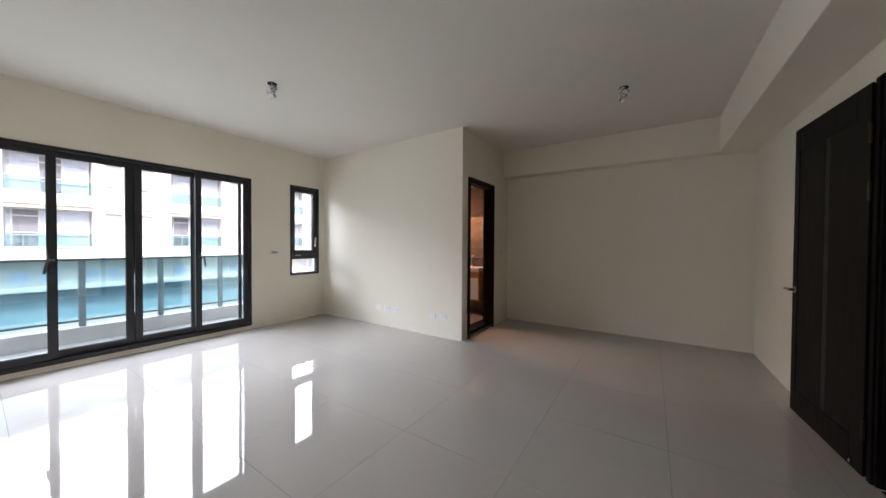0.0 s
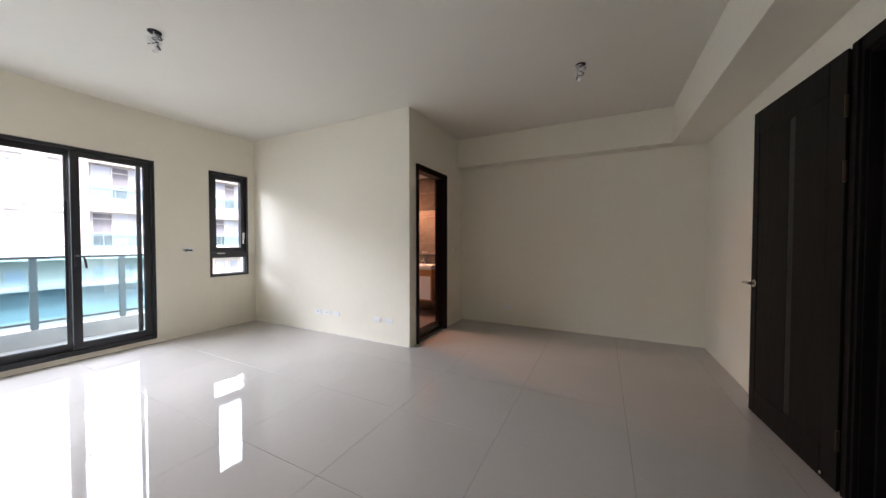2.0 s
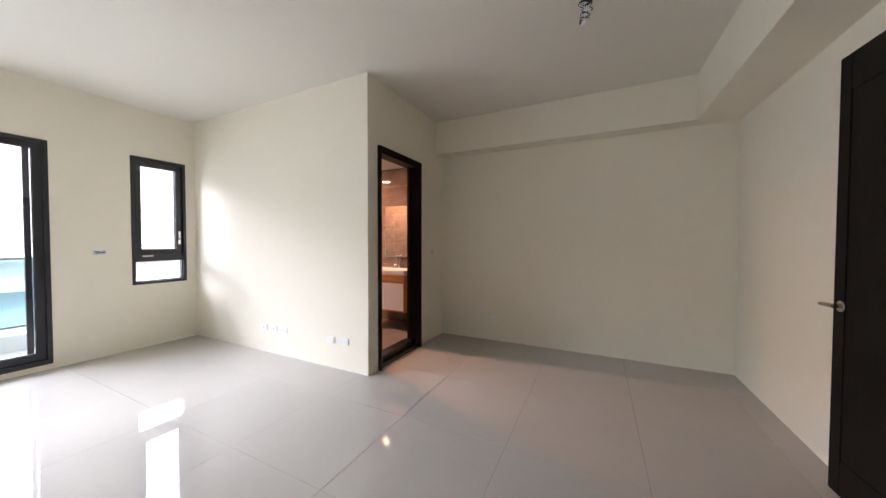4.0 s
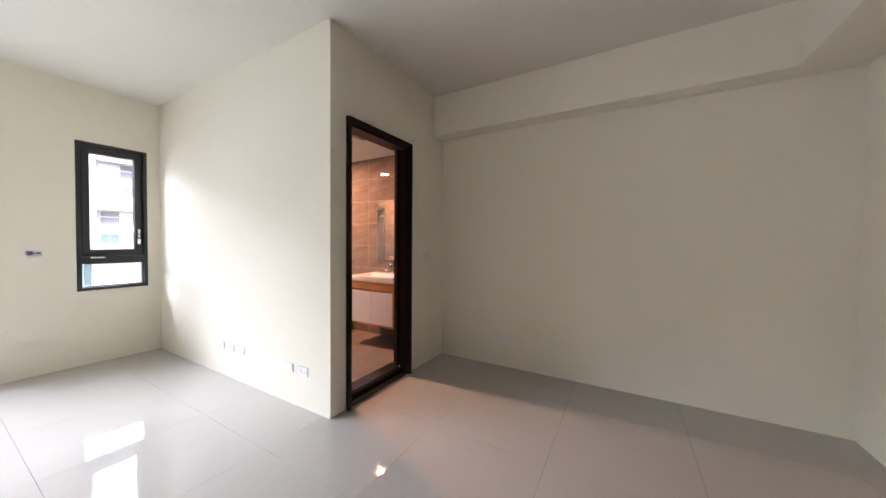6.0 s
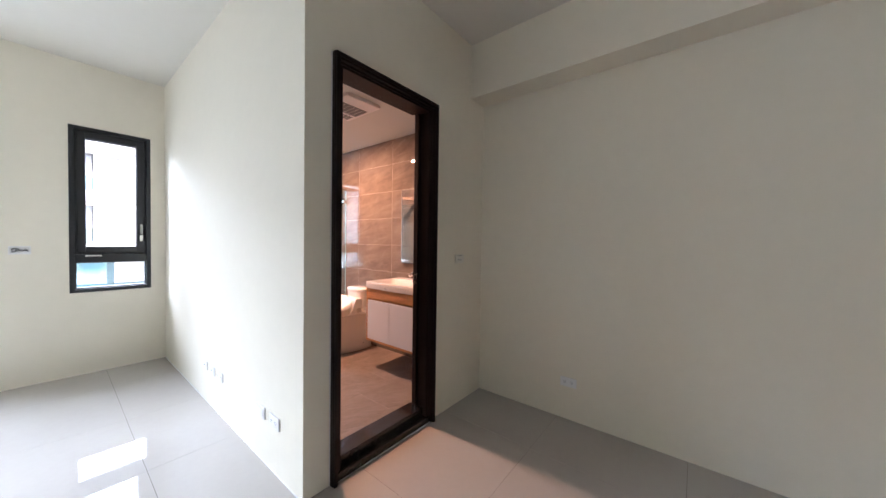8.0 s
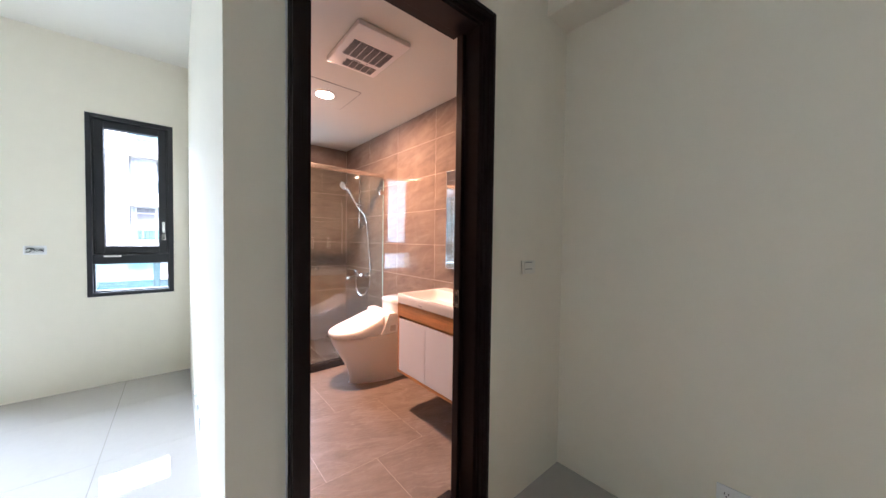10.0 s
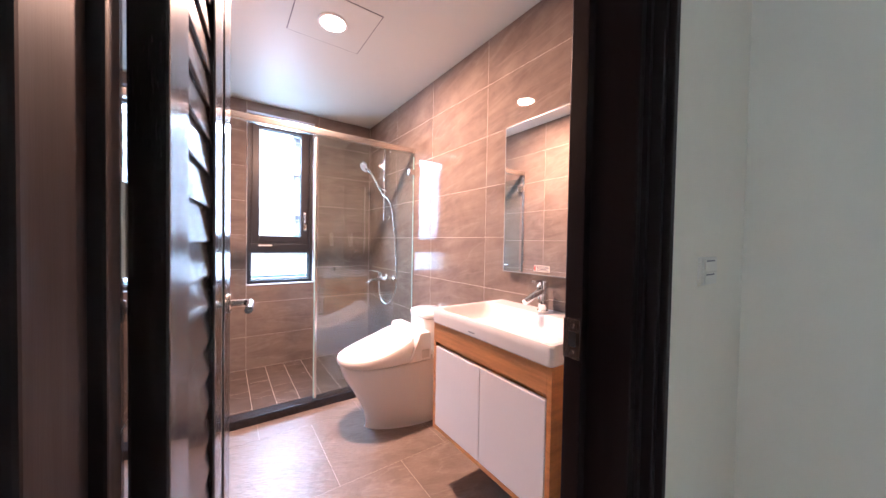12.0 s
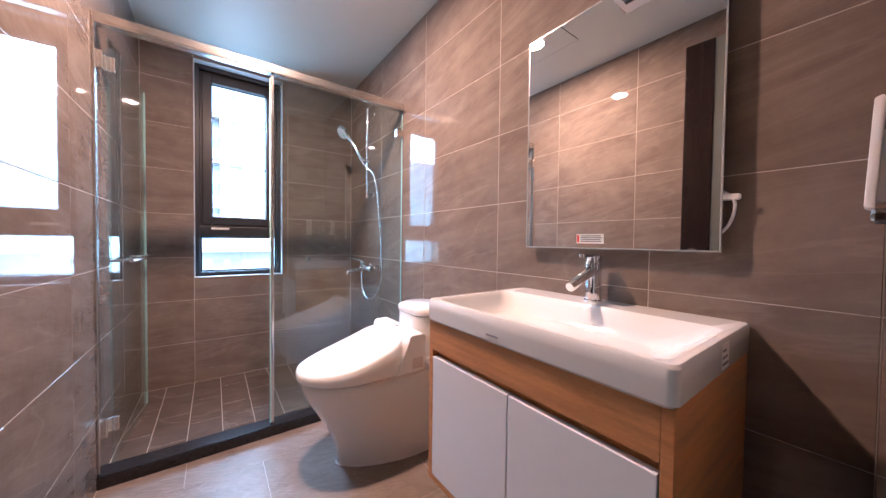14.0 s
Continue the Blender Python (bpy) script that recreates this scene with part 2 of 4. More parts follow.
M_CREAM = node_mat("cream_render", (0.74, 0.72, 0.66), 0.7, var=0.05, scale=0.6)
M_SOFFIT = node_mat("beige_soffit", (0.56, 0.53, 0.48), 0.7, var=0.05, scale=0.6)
M_FRAMEW = node_mat("pale_window_frame", (0.70, 0.71, 0.72), 0.4, var=0.03)
M_PANEB = node_mat("blue_grey_window_pane", (0.52, 0.60, 0.72), 0.12, var=0.25, scale=0.5, fine=3, rand=0.3)
M_CURTAIN = node_mat("grey_curtain", (0.25, 0.26, 0.30), 0.8, var=0.3, scale=2, stretch=(1, 6, 0.2))
M_TEALB = node_mat("far_teal_shade", (0.27, 0.42, 0.48), 0.12, var=0.12, scale=0.7)
M_AWNING = node_mat("pale_teal_awning", (0.60, 0.72, 0.71), 0.25, var=0.10, scale=1.5)
# railing posts: lighter than the rail, the light behind them put into the colour
M_POST = node_mat("backlit_teal_grey_post", (0.075, 0.125, 0.145), 0.4, var=0.08)
M_ROAD = node_mat("asphalt", (0.06, 0.06, 0.06), 0.85, var=0.2, scale=1, fine=30)
M_STICK = node_mat("sticker_paper", (0.75, 0.72, 0.68), 0.5, var=0.02)
M_RED = node_mat("red_print", (0.6, 0.06, 0.05), 0.5, var=0.02)
M_INK = node_mat("grey_print", (0.12, 0.12, 0.14), 0.5, var=0.02)
M_BRONZE = node_mat("bronze_metal", (0.07, 0.05, 0.035), 0.35, 1.0, var=0.06)
M_WIREB = node_mat("wire_dark", (0.03, 0.03, 0.035), 0.5, var=0.1)
M_LENS = glow_mat("lamp_lens", (1.0, 0.72, 0.55), 6.0)

# ---- building helpers ----
ORG = {}


def box(bm, x0, x1, y0, y1, z0, z1, bevel=0.0, seg=2):
    r = bmesh.ops.create_cube(bm, size=1.0)
    vs = r["verts"]
    for v in vs:
        v.co.x = x0 if v.co.x < 0 else x1
        v.co.y = y0 if v.co.y < 0 else y1
        v.co.z = z0 if v.co.z < 0 else z1
    if bevel:
        es = list({e for v in vs for e in v.link_edges})
        bmesh.ops.bevel(bm, geom=es, offset=bevel, segments=seg, profile=0.6, affect="EDGES")
    return bm


def mk(*boxes, bevel=0.0):
    bm = bmesh.new()
    for b in boxes:
        box(bm, *b, bevel=bevel)
    return bm


def tube(bm, pts, r, n=10, cap=True):
    """A round bar swept along points."""
    pts = [Vector(p) for p in pts]
    rings = []
    up = Vector((0.123, 0.37, 1)).normalized()
    for i, p in enumerate(pts):
        d = (pts[min(i + 1, len(pts) - 1)] - pts[max(i - 1, 0)]).normalized()
        u = (up - d * up.dot(d))
        if u.length < 0.2:
            u = Vector((1, 0.2, 0)) - d * Vector((1, 0.2, 0)).dot(d)
        u.normalize()
        up = u
        w = d.cross(u)
        rr = r[i] if isinstance(r, (list, tuple)) else r
        rings.append([bm.verts.new(p + (u * math.cos(a) + w * math.sin(a)) * rr) for a in [2 * math.pi * k / n for k in range(n)]])
    for a, b in zip(rings, rings[1:]):
        for k in range(n):
            bm.faces.new((a[k], a[(k + 1) % n], b[(k + 1) % n], b[k]))
    if cap:
        bm.faces.new(rings[0][::-1])
        bm.faces.new(rings[-1])
    return bm


def curve_pts(ctrl, n=12):
    """Smooth points through control points."""
    c = [Vector(p) for p in ctrl]
    c = [c[0] * 2 - c[1]] + c + [c[-1] * 2 - c[-2]]
    out = []
    for i in range(1, len(c) - 2):
        for k in range(n):
            t = k / n
            out.append(0.5 * ((2 * c[i]) + (c[i + 1] - c[i - 1]) * t + (2 * c[i - 1] - 5 * c[i] + 4 * c[i + 1] - c[i + 2]) * t * t + (3 * c[i] - c[i - 1] - 3 * c[i + 1] + c[i + 2]) * t ** 3))
    out.append(c[-2])
    return out


def loft(bm, rings, cap0=True, cap1=True):
    vs = [[bm.verts.new(p) for p in r] for r in rings]
    n = len(vs[0])
    for a, b in zip(vs, vs[1:]):
        for k in range(n):
            bm.faces.new((a[k], a[(k + 1) % n], b[(k + 1) % n], b[k]))
    if cap0:
        bm.faces.new(vs[0][::-1])
    if cap1:
        bm.faces.new(vs[-1])
    return bm


def rrect(x0, x1, y0, y1, z, r, n=6):
    """Ring of a rectangle with rounded corners."""
    out = []
    for cx, cy, a0 in ((x1 - r, y1 - r, 0), (x0 + r, y1 - r, 90), (x0 + r, y0 + r, 180), (x1 - r, y0 + r, 270)):
        for k in range(n + 1):
            a = radians(a0 + 90 * k / n)
            out.append((cx + r * math.cos(a), cy + r * math.sin(a), z))
    return out


def egg(hw, yf, yb, z, n=36, pf=2.1, pb=4.5, tilt=0.0, ymid=None, curve=1.0):
    """Ring with a rounded front at yf and a squarish back at yb; tilt raises it towards the back."""
    ym = ymid if ymid is not None else yf + (yb - yf) * 0.45
    out = []
    for k in range(n):
        a = 2 * math.pi * k / n
        s, c = math.sin(a), math.cos(a)
        p = pb if s > 0 else pf
        x = hw * math.copysign(abs(c) ** (2 / p), c)
        y = ym + (yb - ym if s > 0 else ym - yf) * math.copysign(abs(s) ** (2 / p), s)
        out.append((x, y, z + tilt * (yb - yf) * (max(0.0, y - yf) / (yb - yf)) ** curve))
    return out


def disc(bm, c, axis, r, h, n=24, bev=0.0):
    """Short cylinder from c along axis, with a chamfer at its far end."""
    a = Vector(axis).normalized()
    c = Vector(c)
    if bev:
        return tube(bm, [c, c + a * (h - bev), c + a * h], [r, r, r - bev], n)
    return tube(bm, [c, c + a * h], r, n)


def finish(bm, smooth=None):
    bmesh.ops.recalc_face_normals(bm, faces=bm.faces)
    if smooth:
        for f in bm.faces:
            f.smooth = True
        for e in bm.edges:
            if len(e.link_faces) == 2 and e.calc_face_angle() > radians(smooth):
                e.smooth = False


def mesh_of(name, bm, mat, smooth=None):
    finish(bm, smooth)
    me = bpy.data.meshes.new(name)
    bm.to_mesh(me)
    bm.free()
    for m_ in (mat if isinstance(mat, (list, tuple)) else [mat]):
        me.materials.append(m_)
    return me


def thing(name, label, category, at=(0, 0, 0), rz=0.0, group=""):
    ob = new(name)
    ob.empty_display_size = 0.1
    ob.matrix_world = pose(*at, 0, 0, rz)
    ORG[ob] = Vector((0, 0, 0)) if rz else Vector(at)
    return tagged(ob, label, category, group)


def local(ob):
    """Parts of ob are given in its own coordinates."""
    ORG[ob] = Vector((0, 0, 0))
    return ob


def part(name, bm, mat, parent, label="", smooth=None, kind=""):
    bmesh.ops.translate(bm, verts=bm.verts, vec=-ORG[parent])
    ob = new(name, mesh_of(name, bm, mat, smooth))
    ob.parent = parent
    ORG[ob] = ORG[parent]
    return tagged(ob, label, kind=kind)


def structure(name, bm, mat, label="", smooth=None):
    ob = new(name, mesh_of(name, bm, mat, smooth))
    ORG[ob] = Vector((0, 0, 0))
    return tagged(ob, label, kind="structure")


def solid(name, bm, mat, label, category, group="", smooth=None):
    """A thing that is one mesh."""
    ob = new(name, mesh_of(name, bm, mat, smooth))
    ORG[ob] = Vector((0, 0, 0))
    return tagged(ob, label, category, group)


def wall_boxes(axis, a0, a1, u0, u1, z0, z1, holes):
    """Boxes of a wall with holes (u0, u1, z0, z1) along its run."""
    cuts = sorted({u0, u1, *[h[0] for h in holes], *[h[1] for h in holes]})
    out = []
    for p, q in zip(cuts, cuts[1:]):
        hs = sorted([(h[2], h[3]) for h in holes if h[0] <= p + 1e-6 and h[1] >= q - 1e-6])
        z = z0
        for h0, h1 in hs:
            if h0 > z + 1e-6:
                out.append((p, q, z, h0))
            z = h1
        if z < z1 - 1e-6:
            out.append((p, q, z, z1))
    return [(a0, a1, p, q, zz0, zz1) if axis == "x" else (p, q, a0, a1, zz0, zz1) for p, q, zz0, zz1 in out]


# ---- large structure ----
SL = (-4.005, -1.325, 0.077, 2.376)      # sliding door: y0 y1 z0 z1
WN = (-0.688, -0.118, 0.795, 2.388)     # bedroom window
BW = (0.462, 1.028, 0.845, 2.378)       # bathroom window
BD = (0.175, 0.962, 0.0, 2.300)         # bathroom door opening
ED = (-1.88, -0.952, 0.0, 2.290)        # room door opening

wall_window = structure("wall_west", mk(*wall_boxes("x", XW - 0.20, XW, YN - 0.2, YF + 0.2, -0.2, CH + 0.2, [SL, WN, BW])), M_WALL, "cream painted outer wall with a sliding door and two windows")
wall_part = structure("wall_partition", mk((XW, 0.0, 0.0, 0.178, 0.0, CH)), M_WALL, "smooth cream painted partition wall")
wall_bdoor = structure("wall_bathroom_door", mk(*wall_boxes("x", -0.126, 0.0, 0.178, YF, 0.0, CH, [BD])), M_WALL, "cream painted wall with the bathroom doorway")
wall_far = structure("wall_north", mk((0.0, XR + 0.2, YF, YF + 0.2, -0.2, CH + 0.2), (XW, 0.0, YF, YF + 0.2, -0.2, CH + 0.2)), M_WALL, "plain cream painted wall")
wall_right = structure("wall_east", mk(*wall_boxes("x", XR, XR + 0.16, YN - 0.2, YF, -0.2, CH + 0.2, [ED])), M_WALL, "plain cream painted wall with the room doorway")
wall_near = structure("wall_south", mk((XW, XR, YN - 0.2, YN, -0.2, CH + 0.2)), M_WALL, "plain cream painted wall")
ceiling = structure("ceiling", mk((XW, XR, YN, YF, CH, CH + 0.2)), M_CEIL, "plain off-white painted ceiling")
beam_far = structure("ceiling_beam_north", mk((0.0, 2.900, 1.448, YF, 2.545, CH), bevel=0.004), M_WALL, "cream painted beam under the ceiling")
beam_right = structure("ceiling_beam_east", mk((2.900, XR, YN, YF, 2.545, CH), bevel=0.004), M_WALL, "cream painted beam under the ceiling")
floor = structure("floor", mk((XW, XR + 1.8, YN, 0.0, -0.2, -0.0016), (0.0, XR, 0.0, YF, -0.2, -0.0016)), M_GROUT, "grout bed of the bedroom floor")

# bathroom shell
lining_back = structure("wall_bathroom_back", mk(*wall_boxes("x", XW, -2.9708, 0.179, 1.656, 0.0, 2.7, [BW])), M_BGROUT, "grout behind the bathroom end wall tiles")
lining_right = structure("wall_bathroom_right", mk((-2.969, -0.137, 1.5908, YF, 0.0, 2.7)), M_BGROUT, "grout behind the bathroom side wall tiles")
lining_left = structure("wall_bathroom_left", mk((-2.969, -0.137, 0.179, 0.1912, 0.0, 2.7)), M_BGROUT, "grout behind the bathroom side wall tiles")
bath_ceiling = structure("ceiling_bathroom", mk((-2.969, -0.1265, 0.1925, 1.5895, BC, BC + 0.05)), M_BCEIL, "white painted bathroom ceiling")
bath_floor = structure("floor_bathroom", mk((-2.982, -0.158, 0.181, 1.602, -0.2, FZ - 0.0010)), M_BGROUT, "grout bed of the bathroom floor")
curb = solid("shower_curb", mk((-2.062, -1.968, 0.192, 1.59, FZ - 0.008, FZ + 0.052), bevel=0.004), M_BLACKSTONE, "low black granite kerb across the shower entrance", "kerb")

structure("trim_caulk", mk((XW + 0.004, -0.001, -0.004, -0.0004, 0.0004, 0.005), (0.0165, 0.0195, 0.1795, 0.960, 0.0004, 0.005), (0.0006, 0.004, 0.144, 0.1485, 0.0004, 2.325), (0.0006, 0.004, 0.9885, 0.992, 0.0004, 2.325)), M_LACQ, "thin white sealant line along the wall foot and door frame")

# corridor outside the room door
hall = structure("wall_corridor", mk((XR + 1.66, XR + 1.8, YN, 0.3, 0.0, CH), (XR + 0.16, XR + 1.66, 0.2, 0.3, 0.0, CH), (XR + 0.16, XR + 1.66, YN - 0.1, YN, 0.0, CH)), M_WALL, "plain corridor wall")
hall_ceiling = structure("ceiling_corridor", mk((XR + 0.16, XR + 1.8, YN, 0.2, CH, CH + 0.1)), M_CEIL, "plain corridor ceiling")


# ---- windows ----
def frame_ring(y0, y1, z0, z1, x0, x1, w, wb=None, wt=None):
    wb = wb or w
    wt = wt or w
    return [(x0, x1, y0, y0 + w, z0, z1), (x0, x1, y1 - w, y1, z0, z1), (x0, x1, y0 + w, y1 - w, z0, z0 + wb), (x0, x1, y0 + w, y1 - w, z1 - wt, z1)]


def awning_window(name, y0, y1, z0, z1, xi, label):
    """Black window: a sash that swings above a small fixed pane. xi: the room side of its frame."""
    w = local(thing(name, label, "window"))
    zr = z0 + 0.295
    part("window_frame", mk(*frame_ring(y0, y1, z0, z1, xi - 0.10, xi, 0.034), (xi - 0.10, xi - 0.006, y0 + 0.034, y1 - 0.034, zr, zr + 0.075), bevel=0.0025), M_ALU, w)
    part("inner_lip", mk(*frame_ring(y0 + 0.034, y1 - 0.034, zr + 0.075, z1 - 0.034, xi - 0.085, xi - 0.035, 0.014), *frame_ring(y0 + 0.034, y1 - 0.034, z0 + 0.034, zr, xi - 0.085, xi - 0.03, 0.012), bevel=0.002), M_ALU, w)
    s = part("sash", mk(*frame_ring(y0 + 0.048, y1 - 0.048, zr + 0.089, z1 - 0.048, xi - 0.088, xi - 0.028, 0.058), bevel=0.004), M_ALU, w)
    part("gasket", mk(*frame_ring(y0 + 0.104, y1 - 0.104, zr + 0.145, z1 - 0.104, xi - 0.07, xi - 0.05, 0.006)), M_DARK, s)
    pane = part("pane", mk((xi - 0.064, xi - 0.058, y0 + 0.104, y1 - 0.104, zr + 0.145, z1 - 0.104)), M_GLASS, w)
    pane2 = part("pane", mk((xi - 0.064, xi - 0.058, y0 + 0.044, y1 - 0.044, z0 + 0.044, zr + 0.002)), M_GLASS, w)
    pane.visible_shadow = pane2.visible_shadow = False
    yh, zh = y1 - 0.072, zr + 0.33
    bm = mk((xi - 0.030, xi - 0.020, yh - 0.010, yh + 0.010, zh - 0.05, zh + 0.055), bevel=0.002)
    tube(bm, curve_pts([(xi - 0.022, yh, zh + 0.045), (xi + 0.004, yh, zh + 0.047), (xi + 0.012, yh - 0.002, zh + 0.03), (xi + 0.012, yh - 0.004, zh - 0.05)], 5), 0.0055, 8)
    part("handle", bm, M_STEEL, w, "satin metal window handle", 40)
    part("lock", mk((xi - 0.030, xi - 0.016, yh - 0.014, yh + 0.014, zh - 0.125, zh - 0.06), bevel=0.003), M_STEEL, w)
    part("sticker", mk((xi - 0.0058, xi - 0.0045, y0 + 0.10, y0 + 0.21, zr + 0.052, zr + 0.066)), M_STICK, w)
    return w


def plain_trim(bm_boxes, name, label):
    return structure(name, mk(*bm_boxes, bevel=0.002), M_FRAMEW, label)


awning_window("window_1", *WN, XW + 0.006, "narrow black aluminium window with a closed sash over a fixed pane")
awning_window("window_2", *BW, -3.03, "narrow black aluminium bathroom window with a closed sash over a fixed pane")
plain_trim([(-3.03, -2.966, 0.465, 0.469, 0.849, 2.374), (-3.03, -2.966, 1.021, 1.025, 0.849, 2.374), (-3.03, -2.966, 0.465, 1.025, 0.845, 0.849), (-3.03, -2.966, 0.465, 1.025, 2.374, 2.378)], "trim_window", "thin pale metal edging round the bathroom window recess")


def sliding_door():
    y0, y1, z0, z1 = SL
    w = local(thing("sliding_glass_door", "black aluminium four panel sliding glass door to the balcony, closed", "sliding door"))
    xi = XW + 0.006
    part("door_frame", mk(*frame_ring(y0, y1, z0, z1, xi - 0.13, xi, 0.032, 0.03, 0.034), (xi - 0.066, xi - 0.060, y0 + 0.032, y1 - 0.032, z0 + 0.03, z0 + 0.05), bevel=0.002), M_ALU, w)
    W = 0.068
    yc = (y0 + y1) / 2
    spans = [(y0 + 0.034, -3.275, 0), (-3.342, yc - 0.004, 1), (yc + 0.004, -1.985, 1), (-2.050, y1 - 0.034, 0)]
    for a, b, track in spans:
        x1 = xi - 0.022 - 0.045 * track
        x0 = x1 - 0.036
        zb, zt = z0 + 0.036, z1 - 0.036
        p = part("panel", mk((x0, x1, a, a + W, zb, zt), (x0, x1, b - W, b, zb, zt), (x0, x1, a + W, b - W, zb, zb + 0.072), (x0, x1, a + W, b - W, zt - 0.062, zt), bevel=0.0025), M_ALU, w)
        part("gasket", mk(*frame_ring(a + W - 0.001, b - W + 0.001, zb + 0.071, zt - 0.061, x0 + 0.01, x1 - 0.008, 0.006)), M_DARK, p)
        g = part("pane", mk(((x0 + x1) / 2 - 0.003, (x0 + x1) / 2 + 0.003, a + W, b - W, zb + 0.072, zt - 0.062)), M_GLASS, p)
        g.visible_shadow = False
    part("interlock", mk((xi - 0.106, xi - 0.1035, yc - 0.03, yc + 0.03, z0 + 0.9, z1 - 0.036), (xi - 0.106, xi - 0.1035, yc - 0.03, yc + 0.03, z0 + 0.036, z0 + 0.42)), M_ALU, w)
    part("fly_screen_frame", mk(*frame_ring(-2.080, -1.425, z0 + 0.036, z1 - 0.036, xi - 0.126, xi - 0.108, 0.046), bevel=0.002), M_ALU, w)
    for yh, s in ((-2.050 + 0.036, 1), (-3.275 - 0.036, -1)):
        xh = xi - 0.022
        bm = mk((xh, xh + 0.014, yh - 0.018, yh + 0.018, 1.05, 1.23), bevel=0.003)
        tube(bm, curve_pts([(xh + 0.008, yh, 1.165), (xh + 0.045, yh, 1.170), (xh + 0.060, yh + 0.04 * s, 1.15), (xh + 0.060, yh + 0.06 * s, 1.03)], 6), 0.011, 8)
        part("handle", bm, M_WIREB, w, "dark curved pull handle", 40)
    part("threshold", mk((XW - 0.13, XW + 0.004, y0 + 0.002, y1 - 0.002, z0 - 0.02, z0 - 0.001), bevel=0.002), M_ALU, w)


sliding_door()


# ---- door frames and doors ----
# bathroom door frame
bdf = local(thing("door_frame", "dark brown wooden door frame with stepped mouldings", "door frame"))
OY0, OY1, OZT = 0.150, 0.988, 2.325
def jamb(y_out, y_in, name, back=0.0635, step=-0.105, rear=-0.148):
    s = 1 if y_in > y_out else -1
    def yy(a, b):
        p, q = y_out + s * a, y_out + s * b
        return (min(p, q), max(p, q))
    bm = mk((0.0005, 0.030, *yy(0.0, 0.034), 0.0, OZT), (0.0005, 0.042, *yy(0.003, 0.022), 0.0, OZT - 0.003), bevel=0.003)
    box(bm, -0.045, 0.010, *yy(0.0305, 0.046), 0.0, OZT - 0.034, bevel=0.002)
    box(bm, step, 0.002, *yy(0.0305, 0.064), 0.0, OZT - 0.046, bevel=0.003)
    box(bm, rear, step, *yy(0.0305, back), 0.0, OZT - 0.040, bevel=0.003)
    return part(name, bm, M_BJAMB, bdf)
jamb(OY0, 0.2, "side_jamb", 0.075)
right_jamb = jamb(OY1, 0.9, "side_jamb", 0.083, -0.086, -0.126)
part("head", mk((0.0005, 0.030, OY0 + 0.034, OY1 - 0.034, OZT - 0.034, OZT), (0.0005, 0.042, OY0 + 0.022, OY1 - 0.022, OZT - 0.022, OZT - 0.003), (-0.045, 0.010, OY0 + 0.046, OY1 - 0.046, OZT - 0.046, OZT - 0.0305), (-0.105, 0.002, OY0 + 0.064, OY1 - 0.064, OZT - 0.060, OZT - 0.0305), (-0.148, -0.105, OY0 + 0.063, OY1 - 0.084, OZT - 0.059, OZT - 0.0305), bevel=0.002), M_BJAMB, bdf)
part("threshold", mk((-0.158, 0.016, OY0 + 0.0305, OY1 - 0.0305, 0.0, 0.045), (-0.158, -0.030, OY0 + 0.0645, OY1 - 0.0645, 0.045, FZ + 0.004), bevel=0.003), M_BLACKSTONE, bdf, "black granite door threshold")
sp = part("strike_plate", mk((-0.1262, -0.088, 0.9020, 0.9048, 1.017, 1.100), bevel=0.001), M_NICKEL, bdf, "nickel strike plate")
part("latch_hole", mk((-0.113, -0.097, 0.9010, 0.9019, 1.043, 1.074), bevel=0.0003), M_DARK, sp)
for zz in (1.030, 1.087):
    part("screw", disc(bmesh.new(), (-0.105, 0.9019, zz), (0, -1, 0), 0.0042, 0.0012, 12), M_STEEL, sp)


def lever(root, at, out, along, mat, name="lever_handle", length=0.115):
    """A lever handle: rose, neck and straight lever."""
    at, out, along = Vector(at), Vector(out), Vector(along)
    bm = bmesh.new()
    disc(bm, at, out, 0.026, 0.008, 24, 0.002)
    tube(bm, [at + out * 0.006, at + out * 0.048], 0.0095, 14)
    tube(bm, curve_pts([at + out * 0.040, at + out * 0.052 + along * 0.008, at + out * 0.054 + along * 0.03, at + out * 0.054 + along * length], 5), 0.0095, 12)
    return part(name, bm, mat, root, "satin metal lever handle", 40)


